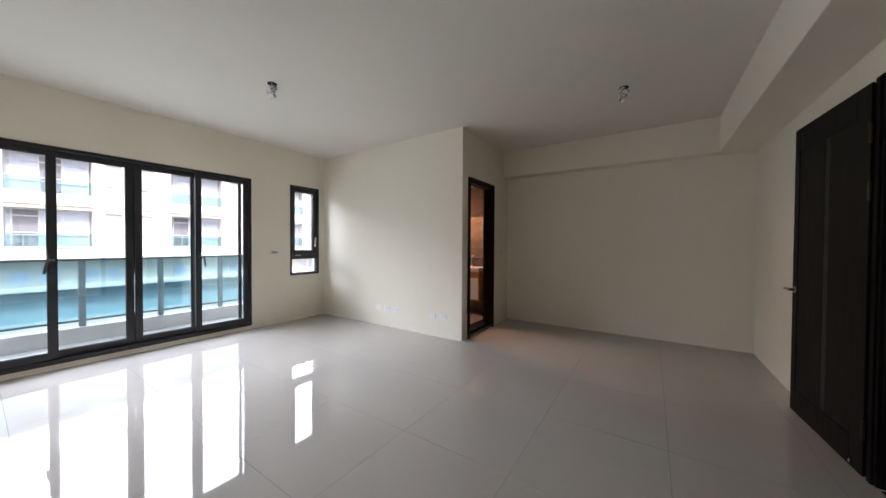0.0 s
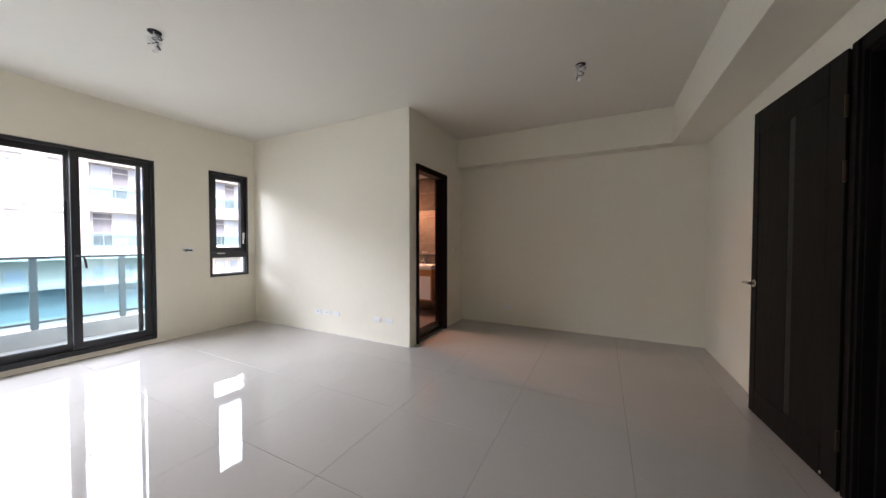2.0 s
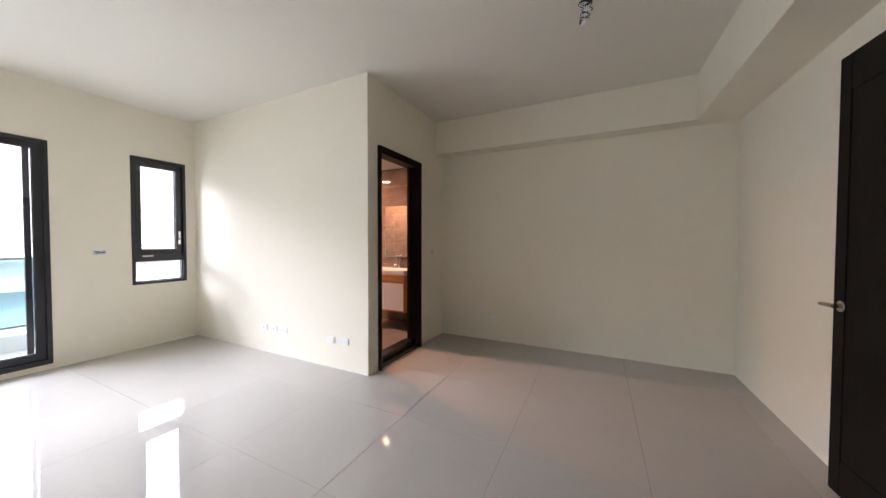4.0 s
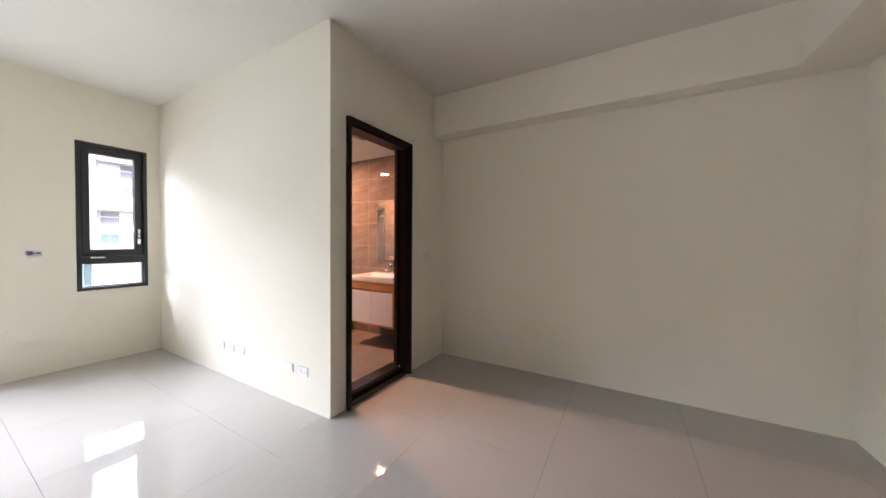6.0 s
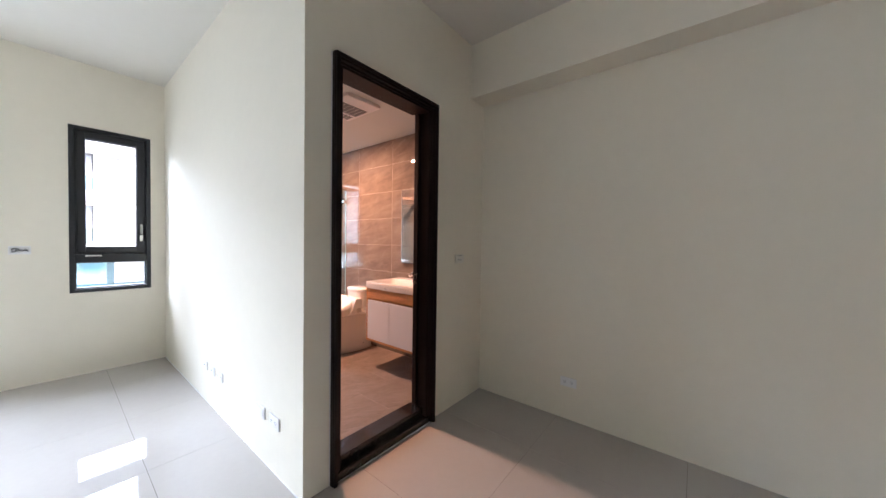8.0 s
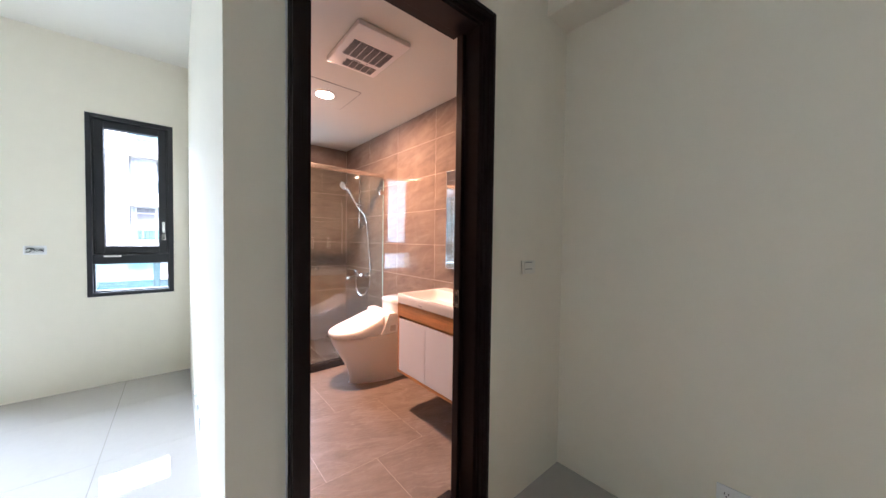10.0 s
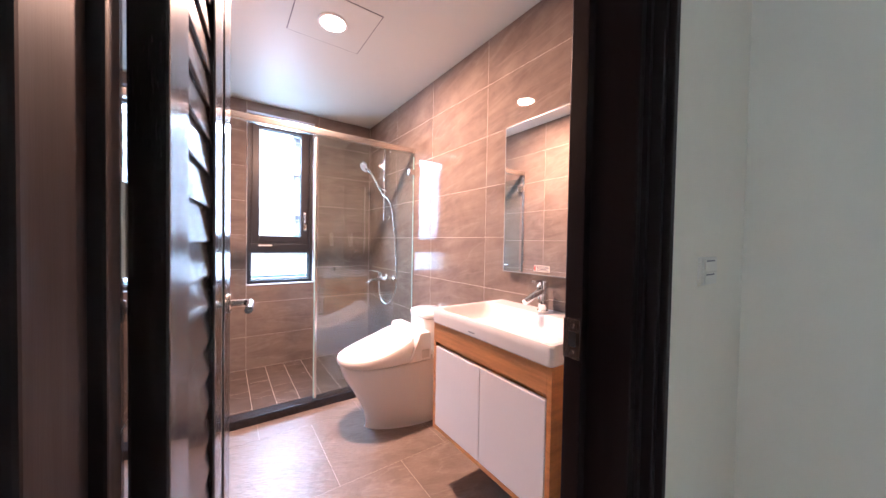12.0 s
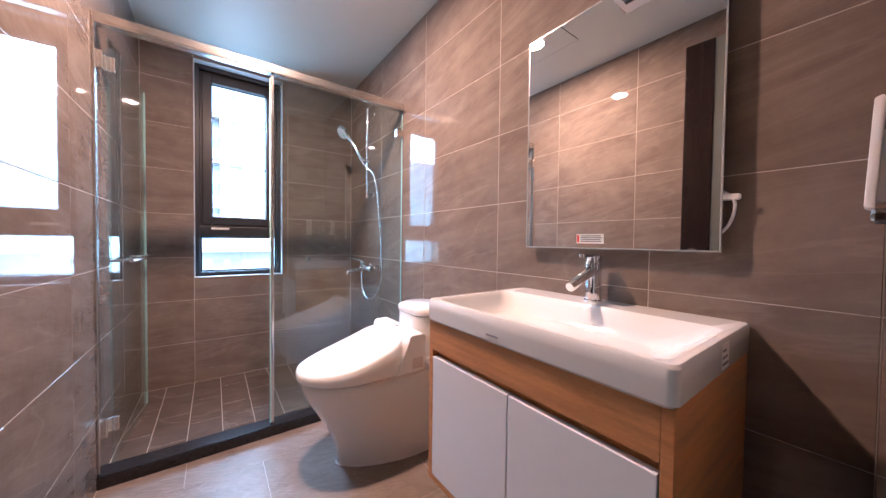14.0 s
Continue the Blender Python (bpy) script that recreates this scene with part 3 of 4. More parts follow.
def louvre_door():
    d = local(thing("bathroom_door", "dark brown louvred wooden bathroom door standing open", "door", (-0.190, 0.256, FZ + 0.012), 174.2))
    L_, H_, T_ = 0.635, 2.15, 0.036
    la, lb = 0.097, 0.345
    part("stile", mk((0.0, la, 0, T_, 0, H_), bevel=0.003), M_BDOOR, d)
    part("stile", mk((lb, 0.452, 0, T_, 0, H_), bevel=0.004), M_BDOOR, d)
    part("stile", mk((0.504, L_, 0, T_, 0, H_), bevel=0.004), M_BDOOR, d)
    part("inlay_strip", mk((0.4525, 0.5035, 0.004, T_ - 0.004, 0, H_)), M_INLAY, d, "smooth grey inlay strip")
    for a, b in ((0.0, 0.13), (H_ - 0.13, H_)):
        part("rail", mk((la + 0.0005, lb - 0.0005, 0.001, T_ - 0.001, a, b), bevel=0.002), M_BDOOR, d)
    n = 28
    p = (H_ - 0.26) / n
    slat = mesh_of("slat", mk((la - 0.002, lb + 0.002, -0.041, 0.041, -0.007, 0.007), bevel=0.005), M_BDOOR)
    for i in range(n):
        o = new("slat", slat)
        o.parent = d
        o.matrix_basis = pose(0, T_ / 2, 0.13 + p * (i + 0.5), 84, 0, 0)
    part("latch_plate", mk((L_, L_ + 0.0015, 0.008, T_ - 0.008, 0.90, 1.02)), M_NICKEL, d)
    for s, y in ((-1, 0.0), (1, T_)):
        lever(d, (L_ - 0.055, y, 0.965), (0, s, 0), (-1, 0, 0), M_NICKEL)
    for z in (0.25, 1.1, 1.85):
        part("hinge", tube(bmesh.new(), [(-0.006, T_ + 0.002, z), (-0.006, T_ + 0.002, z + 0.1)], 0.006, 12), M_NICKEL, d, "", 40)
    return d


louvre_door()



def room_door():
    y0, y1, zt = ED[0], ED[1], ED[3]
    f = local(thing("door_frame", "dark wenge wooden frame of the room doorway", "door frame"))
    def side(yo, s, name):
        def yy(a, b):
            p, q = yo + s * a, yo + s * b
            return (min(p, q), max(p, q))
        bm = mk((XR - 0.022, XR - 0.0005, *yy(-0.045, 0.03), 0, zt + 0.045), (XR - 0.034, XR - 0.0005, *yy(-0.035, 0.01), 0, zt + 0.035), bevel=0.003)
        box(bm, XR - 0.004, XR + 0.05, *yy(0.001, 0.035), 0, zt - 0.001, bevel=0.002)
        box(bm, XR + 0.046, XR + 0.165, *yy(0.001, 0.055), 0, zt - 0.001, bevel=0.003)
        box(bm, XR + 0.1605, XR + 0.178, *yy(-0.045, 0.05), 0, zt + 0.045, bevel=0.003)
        part(name, bm, M_DOOR, f)
    side(y1, -1, "side_jamb")
    side(y0, 1, "side_jamb")
    part("head", mk((XR - 0.022, XR - 0.0005, y0 + 0.03, y1 - 0.03, zt - 0.03, zt + 0.045), (XR - 0.004, XR + 0.165, y0 + 0.035, y1 - 0.035, zt - 0.05, zt - 0.001), bevel=0.003), M_DOOR, f)
    part("threshold", mk((XR - 0.01, XR + 0.17, y0 + 0.056, y1 - 0.056, -0.008, 0.006), bevel=0.002), M_BLACKSTONE, f, "black granite door threshold")
    d = local(thing("room_door", "tall dark wenge wooden door with a grooved strip, open against the wall", "door", (XR - 0.006, -0.915, 0.012), 94.0))
    L_, H_, T_ = 0.905, 2.295, 0.042
    st, rl, stn = 0.075, 0.185, 0.125
    g = 0.004
    # local +x runs to the free edge, local +y towards the room
    part("core", mk((0.004, L_ - 0.004, 0.003, T_ - 0.009, 0.004, H_ - 0.004)), M_DOOR, d)
    for a, b in ((0, 0.003), (T_ - 0.009, T_)):
        part("stile", mk((0, stn - g / 2, a, b, 0, H_), bevel=0.0012), M_DOOR, d)
        part("stile", mk((L_ - st + g / 2, L_, a, b, 0, H_), bevel=0.0012), M_DOOR, d)
        part("rail", mk((stn + g / 2, L_ - st - g / 2, a, b, 0, rl - g / 2), bevel=0.0012), M_DOOR, d)
        part("rail", mk((stn + g / 2, L_ - st - g / 2, a, b, H_ - rl + g / 2, H_), bevel=0.0012), M_DOOR, d)
    s0, s1 = 0.412, 0.470
    part("panel", mk((stn + g, s0, T_ - 0.009, T_ - 0.003, rl + g, H_ - rl - g), bevel=0.0012), M_DOOR, d)
    part("panel", mk((s1, L_ - st - g, T_ - 0.009, T_ - 0.003, rl + g, H_ - rl - g), bevel=0.0012), M_DOOR, d)
    rib = mesh_of("rib", mk((-0.0036, 0.0036, -0.003, 0.003, rl + g, H_ - rl - g), bevel=0.0015), M_DOORSTRIP)
    for i in range(6):
        o = new("rib", rib)
        o.parent = d
        o.matrix_basis = pose(s0 + 0.0058 + i * 0.0093, T_ - 0.0068, 0)
    for s, y in ((-1, 0.0), (1, T_)):
        bm = bmesh.new()
        disc(bm, (L_ - 0.062, y, 0.995), (0, s, 0), 0.029, 0.012, 28, 0.003)
        tube(bm, [(L_ - 0.062, y + s * 0.008, 0.995), (L_ - 0.062, y + s * 0.04, 0.995)], 0.011, 14)
        tube(bm, curve_pts([(L_ - 0.066, y + s * 0.036, 0.995), (L_ - 0.03, y + s * 0.04, 0.997), (L_ + 0.03, y + s * 0.038, 0.993)], 5), [0.012] * 5 + [0.011] * 5 + [0.009], 12)
        part("lever_handle", bm, M_NICKEL, d, "satin metal lever handle", 40)
    part("doorstop", disc(bmesh.new(), (0.10, T_, 0.035), (0, 1, 0), 0.010, 0.012, 14, 0.002), M_NICKEL, d, "", 40)
    for z in (0.22, 1.62, 1.95):
        bm = tube(bmesh.new(), [(-0.008, T_ + 0.004, z), (-0.008, T_ + 0.004, z + 0.11)], 0.0075, 12)
        for k in range(4):
            disc(bm, (-0.008, T_ + 0.004, z + 0.0215 * (k + 1) - 0.001), (0, 0, 1), 0.0082, 0.002, 12)
        part("hinge", bm, M_BRONZE, d, "bronze door hinge", 40)


room_door()


# ---- services in the bedroom ----
def outlet(name, label, at, rz, kind, category="socket", group=""):
    """Wall plate with a wide face; local +y points into the room."""
    d = local(thing(name, label, category, at, rz, group))
    w, h = 0.118, 0.070
    part("plate", mk((-w / 2, w / 2, 0.0005, 0.009, -h / 2, h / 2), bevel=0.003), M_SWITCH if kind == "switch" else M_PLASTIC, d)
    if kind == "switch":
        for z in (-0.017, 0.017):
            part("rocker", mk((-0.042, 0.042, 0.009, 0.013, z - 0.015, z + 0.015), bevel=0.0015), M_SWITCH, d)
            part("mark", mk((-0.020, 0.038, 0.0131, 0.0136, z + 0.007, z + 0.010)), M_INK, d)
    elif kind == "power":
        for x in (-0.026, 0.026):
            s = part("face", mk((x - 0.019, x + 0.019, 0.009, 0.0105, -0.017, 0.017), bevel=0.0006), M_PLASTIC, d)
            part("slot", mk((x - 0.008, x - 0.005, 0.0106, 0.0109, 0.0, 0.009), (x + 0.005, x + 0.008, 0.0106, 0.0109, 0.0, 0.009)), M_INK, s)
            part("earth_hole", disc(bmesh.new(), (x, 0.0106, -0.007), (0, 1, 0), 0.0028, 0.0003, 12), M_INK, s)
    elif kind == "data":
        part("face", mk((-0.030, 0.030, 0.009, 0.011, -0.017, 0.017), bevel=0.0008), M_PLASTIC, d)
        part("port", mk((-0.007, 0.007, 0.0111, 0.0115, -0.006, 0.006)), M_INK, d)
    else:
        part("shutter", mk((-0.045, 0.045, 0.009, 0.012, -0.024, 0.024), bevel=0.002), M_PLASTIC, d)
    return d


for x, k in ((-1.60, "data"), (-1.42, "data"), (-1.235, "power"), (-0.50, "blank"), (-0.315, "power")):
    outlet("wall_socket", {"data": "white plastic data outlet low on the cream wall", "power": "white plastic double power socket low on the cream wall", "blank": "white plastic blank wall plate low on the cream wall"}[k], (x, 0.0, 0.300), 180, k, group="sockets on the partition wall")
outlet("wall_socket", "white plastic double power socket low on the plain wall", (0.789, YF, 0.285), 180, "power")
outlet("light_switch", "white two-gang light switch beside the bathroom door", (0.0, 1.312, 1.195), -90, "switch", "light switch")


def open_box(at, rz):
    """A recessed box in the wall with loose wires."""
    d = local(thing("junction_box", "open wall outlet box with loose dark and white wires", "wall outlet", at, rz))
    part("rim", mk((-0.06, 0.06, 0.0005, 0.006, 0.026, 0.036), (-0.06, 0.06, 0.0005, 0.006, -0.036, -0.026), (-0.06, -0.05, 0.0005, 0.006, -0.026, 0.026), (0.05, 0.06, 0.0005, 0.006, -0.026, 0.026), bevel=0.0015), M_PLASTIC, d)
    part("recess", mk((-0.05, 0.05, 0.0005, 0.0015, -0.026, 0.026)), M_PLASTIC, d)
    rnd = random.Random(5)
    for i in range(6):
        p = [(-0.045 + 0.018 * k, 0.008 + 0.006 * rnd.random(), rnd.uniform(-0.016, 0.016)) for k in range(6)]
        part("wire", tube(bmesh.new(), curve_pts(p, 4), 0.0026, 6), M_WIREB if i % 3 else M_PLASTIC, d, "", 50)


open_box((XW, -0.965, 1.207), -90)


def ceiling_wires(at, seed, label):
    """Wires hang from a hole in the ceiling, with a small clear bag of connectors."""
    d = local(thing("ceiling_wiring", label, "wiring", at, seed * 40.0, "unfinished lamp points"))
    part("hole_cover", disc(bmesh.new(), (0, 0, -0.0005), (0, 0, -1), 0.045, 0.006, 20, 0.002), M_DARK, d, "", 40)
    rnd = random.Random(seed)
    for i in range(6):
        a = rnd.uniform(0, 6.28)
        p = [(0.02 * math.cos(a), 0.02 * math.sin(a), -0.004)]
        for k in range(5):
            p.append((rnd.uniform(-0.045, 0.045), rnd.uniform(-0.045, 0.045), -0.025 - 0.02 * k + rnd.uniform(-0.01, 0.01)))
        part("wire", tube(bmesh.new(), curve_pts(p, 5), 0.0032, 6), M_WIREB if i % 3 == 0 else M_PLASTIC, d, "", 50)
    for k in range(3):
        c = Vector((rnd.uniform(-0.03, 0.03), rnd.uniform(-0.03, 0.03), -0.11 - 0.012 * k))
        part("connector", tube(bmesh.new(), [c, c + Vector((0.014, 0.01, -0.024))], [0.009, 0.006], 10), M_PLASTIC if k else M_INK, d, "", 50)


ceiling_wires((-1.05, -2.07, CH), 1, "loose dark and white wires hanging from the ceiling")
ceiling_wires((1.937, -0.04, CH), 2, "loose wires curled below a hole in the ceiling")

# ---- shower enclosure ----
GX = -2.0
GY = 0.832


def shower():
    s = local(thing("shower_screen", "clear glass shower screen with a metal head rail, its door open", "shower screen"))
    part("head_rail", mk((GX - 0.022, GX + 0.022, 0.193, 1.589, 1.972, 2.015), bevel=0.003), M_STEEL, s, "satin metal head rail")
    part("rail_groove", mk((GX + 0.0221, GX + 0.0235, 0.22, 1.56, 1.979, 1.984)), M_NICKEL, s)
    g = part("fixed_pane", mk((GX - 0.004, GX + 0.004, GY, 1.580, FZ + 0.060, 1.973)), M_SGLASS, s, "clear fixed glass pane")
    g.visible_shadow = False
    part("pane_edge", mk((GX - 0.004, GX + 0.004, 1.5802, 1.5835, FZ + 0.060, 1.950)), M_EDGE, s)
    part("stile", mk((GX - 0.009, GX + 0.009, GY - 0.014, GY - 0.001, FZ + 0.056, 1.971), bevel=0.002), M_STEEL, s, "slim satin metal upright")
    part("wall_channel", mk((GX - 0.006, GX + 0.0215, 0.1935, 0.200, FZ + 0.060, 1.971), bevel=0.001), M_STEEL, s)
    part("seal", mk((GX - 0.005, GX + 0.005, GY - 0.020, GY - 0.0145, FZ + 0.060, 1.950)), M_EDGE, s)
    for z in (1.80, 0.32):
        part("wall_clamp", mk((GX - 0.016, GX + 0.016, 1.535, 1.589, z, z + 0.045), bevel=0.003), M_STEEL, s, "polished metal glass clamp")
    for z in (1.80, 0.30):
        part("hinge", mk((GX - 0.018, GX + 0.018, 0.193, 0.222, z, z + 0.07), (GX - 0.03, GX - 0.02, 0.200, 0.25, z + 0.005, z + 0.065), bevel=0.003), M_STEEL, s, "polished metal glass door hinge")
    # glass door, opened into the shower

    p0, p1 = Vector((GX - 0.012, 0.232, 0)), Vector((GX - 0.60, 0.262, 0))
    u = (p1 - p0).normalized()
    w = Vector((-u.y, u.x, 0)) * 0.004
    def slab(a, b, z0, z1, ww):
        bm = bmesh.new()
        ring = [p0 + u * a - ww, p0 + u * b - ww, p0 + u * b + ww, p0 + u * a + ww]
        loft(bm, [[q + Vector((0, 0, z0)) for q in ring], [q + Vector((0, 0, z1)) for q in ring]])
        return bm
    Ld = (p1 - p0).length
    dd = part("door_pane", slab(0, Ld - 0.004, FZ + 0.07, 1.94, w), M_SGLASS, s, "clear glass shower door")
    dd.visible_shadow = False
    part("pane_edge", slab(Ld - 0.0038, Ld, FZ + 0.07, 1.94, w), M_EDGE, dd)
    bm = bmesh.new()
    hz = 1.02
    n = Vector((-u.y, u.x, 0))
    for sgn in (1, -1):
        q0 = p0 + u * (Ld - 0.07) + n * 0.004 * sgn + Vector((0, 0, hz))
        tube(bm, [q0, q0 + n * 0.035 * sgn], 0.009, 12)
        q1 = q0 + n * 0.038 * sgn
        r = [q1 - u * 0.02 + Vector((0, 0, -0.010)), q1 + u * 0.05 + Vector((0, 0, -0.010)), q1 + u * 0.05 + Vector((0, 0, 0.010)), q1 - u * 0.02 + Vector((0, 0, 0.010))]
        loft(bm, [[q - n * 0.006 for q in r], [q + n * 0.006 for q in r]])
    tube(bm, [p0 + u * a - n * 0.042 + Vector((0, 0, hz)) for a in (0.10, 0.25, Ld - 0.08)], 0.009, 12)
    tube(bm, [p0 + u * 0.13 - n * 0.004 + Vector((0, 0, hz)), p0 + u * 0.13 - n * 0.042 + Vector((0, 0, hz))], 0.008, 12)
    part("handle", bm, M_CHROME, dd, "chrome bar door handle", 40)


shower()


def shower_set():
    d = local(thing("shower_set", "chrome wall shower with a slide bar, hand shower and hose", "shower"))
    X, Y = -2.46, 1.535
    part("slide_bar", tube(bmesh.new(), [(X, Y, 1.45), (X, Y, 2.13)], 0.010, 14), M_CHROME, d, "chrome slide bar", 40)
    for z in (1.48, 2.09):
        bm = tube(bmesh.new(), [(X, 1.589, z), (X, 1.53, z)], 0.011, 14)
        disc(bm, (X, 1.5895, z), (0, -1, 0), 0.020, 0.008, 20, 0.002)
        part("bracket", bm, M_CHROME, d, "", 40)
    part("slider", tube(bmesh.new(), [(X + 0.004, 1.55, 1.73), (X - 0.01, 1.49, 1.745)], [0.016, 0.020], 14), M_CHROME, d, "", 40)
    a, b = Vector((X - 0.008, 1.492, 1.735)), Vector((X - 0.070, 1.41, 1.91))
    hs = part("hand_shower", tube(bmesh.new(), curve_pts([a - (b - a) * 0.25, a, (a + b) / 2 + Vector((0, 0, 0.012)), b, b + Vector((-0.02, -0.02, 0.025))], 5), [0.010] * 6 + [0.012] * 8 + [0.016] * 5 + [0.02, 0.02], 14), M_CHROME, d, "chrome hand shower", 40)
    c = b + Vector((-0.03, -0.03, 0.035))
    ax = Vector((0.15, -0.75, -0.65)).normalized()
    part("spray_head", tube(bmesh.new(), [c - ax * 0.018, c, c + ax * 0.014], [0.024, 0.056, 0.052], 26), M_CHROME, hs, "", 40)
    part("spray_face", disc(bmesh.new(), c + ax * 0.0141, ax, 0.045, 0.002, 26), M_GRILLE, hs, "", 40)
    V = Vector((-2.43, 1.515, 0.915))
    bm = bmesh.new()
    for sx in (-0.075, 0.075):
        tube(bm, [V + Vector((sx, 0.01, 0)), V + Vector((sx, 0.074, 0))], 0.013, 14)
        disc(bm, V + Vector((sx, 0.0745, 0)), (0, -1, 0), 0.031, 0.012, 24, 0.004)
        disc(bm, V + Vector((sx, 0.045, 0)), (0, -1, 0), 0.019, 0.016, 6, 0.002)
    tube(bm, [V + Vector((-0.100, 0, 0)), V + Vector((-0.085, 0, 0)), V + Vector((0.085, 0, 0)), V + Vector((0.100, 0, 0))], [0.015, 0.021, 0.021, 0.015], 18)
    part("mixer_valve", bm, M_CHROME, d, "chrome mixer valve", 40)
    bm = tube(bmesh.new(), [V, V + Vector((0, -0.018, 0.022)), V + Vector((0, -0.026, 0.048)), V + Vector((0, -0.027, 0.056))], [0.024, 0.023, 0.021, 0.014], 18)
    tube(bm, curve_pts([V + Vector((0, -0.024, 0.050)), V + Vector((-0.004, -0.06, 0.066)), V + Vector((-0.010, -0.135, 0.080))], 5), [0.010] * 6 + [0.008] * 5, 12)
    part("mixer_lever", bm, M_CHROME, d, "", 40)
    bm = tube(bmesh.new(), curve_pts([V + Vector((0, -0.012, -0.008)), V + Vector((0, -0.075, -0.012)), V + Vector((0, -0.125, -0.022)), V + Vector((0, -0.142, -0.045))], 5), [0.017] * 6 + [0.0155] * 10, 14)
    part("spout", bm, M_CHROME, d, "", 40)
    hose = curve_pts([V + Vector((-0.055, -0.004, -0.018)), V + Vector((-0.052, -0.012, -0.075)), V + Vector((-0.005, -0.02, -0.165)), V + Vector((0.085, -0.02, -0.215)), V + Vector((0.175, -0.005, -0.190)), V + Vector((0.232, 0.012, -0.09)), V + Vector((0.238, 0.02, 0.08)), V + Vector((0.190, 0.02, 0.40)), V + Vector((0.135, 0.008, 0.66)), (X + 0.055, 1.505, 1.67), a - (b - a) * 0.2], 10)
    bm = tube(bmesh.new(), hose, 0.0072, 10)
    disc(bm, V + Vector((-0.055, -0.004, -0.012)), (0, 0, -1), 0.011, 0.022, 14, 0.002)
    part("hose", bm, M_CHROME, d, "chrome flexible hose", 50)
    return d


shower_set()
bm = bmesh.new()
disc(bm, (-2.969, 1.22, 0.965), (1, 0, 0), 0.011, 0.03, 14, 0.003)
disc(bm, (-2.969, 1.22, 0.965), (1, 0, 0), 0.020, 0.006, 18, 0.002)
solid("wall_tap", bm, M_CHROME, "small chrome tap stub on the shower wall", "tap", smooth=40)


# ---- toilet ----
def toilet():
    t = local(thing("toilet", "white ceramic one-piece toilet with an electronic bidet seat, lid closed", "toilet", (-1.58, 1.588, FZ)))
    rings = []
    for z, hw, yf, pf, ym in ((0.0, 0.160, -0.556, 1.65, -0.20), (0.006, 0.162, -0.558, 1.65, -0.20), (0.05, 0.160, -0.557, 1.68, -0.21), (0.11, 0.160, -0.572, 1.75, -0.24), (0.18, 0.164, -0.603, 1.85, -0.28), (0.25, 0.171, -0.643, 1.95, -0.33), (0.32, 0.180, -0.684, 2.05, -0.38), (0.37, 0.186, -0.706, 2.12, -0.41), (0.400, 0.188, -0.712, 2.15, -0.42), (0.410, 0.187, -0.711, 2.15, -0.42), (0.415, 0.181, -0.705, 2.15, -0.42)):
        rings.append(egg(hw, yf, -0.012, z, 56, pf, 7, ymid=ym))
    part("bowl", loft(bmesh.new(), rings), M_CERAMIC, t, "white glazed skirted bowl", 60)
    rings = [rrect(-x, x, -0.198 + o, -0.004, z, 0.088, 10) for x, o, z in ((0.140, 0.0, 0.405), (0.144, 0.0, 0.43), (0.146, 0.0, 0.58), (0.144, 0.0, 0.645))]
    part("tank", loft(bmesh.new(), rings), M_CERAMIC, t, "white glazed cistern", 60)
    rings = [rrect(-x, x, -0.200 + o, -0.003, z, 0.088, 10) for x, o, z in ((0.147, 0.0, 0.649), (0.151, -0.002, 0.654), (0.151, -0.002, 0.672), (0.146, 0.003, 0.684), (0.122, 0.02, 0.690))]
    part("tank_lid", loft(bmesh.new(), rings), M_CERAMIC, t, "", 60)
    rings = [egg(hw, yf, -0.25, z, 48, 2.15, 7, ymid=-0.45) for hw, yf, z in ((0.172, -0.694, 0.4155), (0.180, -0.705, 0.417), (0.180, -0.705, 0.4195))]
    part("seat", loft(bmesh.new(), rings), M_PLASTIC, t, "white plastic seat", 60)
    rings = [egg(hw, yf, yb, z, 48, 2.15, 5, tilt=tl, ymid=-0.46, curve=cv) for hw, yf, yb, z, tl, cv in ((0.188, -0.718, -0.30, 0.4205, 0.0, 1), (0.194, -0.726, -0.298, 0.4245, 0.04, 2.5), (0.196, -0.729, -0.297, 0.440, 0.13, 2.0), (0.193, -0.726, -0.298, 0.4565, 0.240, 1.8), (0.186, -0.716, -0.300, 0.4625, 0.262, 1.75), (0.172, -0.698, -0.304, 0.467, 0.266, 1.7))]
    part("lid", loft(bmesh.new(), rings), M_PLASTIC, t, "white plastic lid", 60)
    bm = bmesh.new()
    prof = [(-0.36, 0.418), (-0.205, 0.418), (-0.205, 0.578), (-0.215, 0.590), (-0.278, 0.590), (-0.292, 0.578), (-0.312, 0.50)]
    loft(bm, [[(x, y, z) for y, z in prof] for x in (-0.197, 0.197)])
    bmesh.ops.bevel(bm, geom=bm.edges[:], offset=0.006, segments=3, profile=0.6, affect="EDGES")
    part("bidet_unit", bm, M_PLASTIC, t, "white plastic bidet unit", 50)
    part("side_panel", mk((0.1965, 0.2005, -0.275, -0.220, 0.435, 0.485), bevel=0.0015), M_GRILLE, t, "pale grey side grille", 40)
    part("badge", mk((-0.02, 0.02, -0.262, -0.246, 0.5902, 0.5910)), M_RUBBER, t)
    part("bolt_cap", disc(bmesh.new(), (0.159, -0.15, 0.07), (1, 0, 0), 0.006, 0.003, 12, 0.001), M_INK, t, "", 40)
    part("sealant", loft(bmesh.new(), [egg(0.166, -0.563, -0.008, -0.001, 56, 1.65, 7, ymid=-0.20), egg(0.163, -0.559, -0.008, 0.005, 56, 1.65, 7, ymid=-0.20)]), M_LACQ, t)
    return t


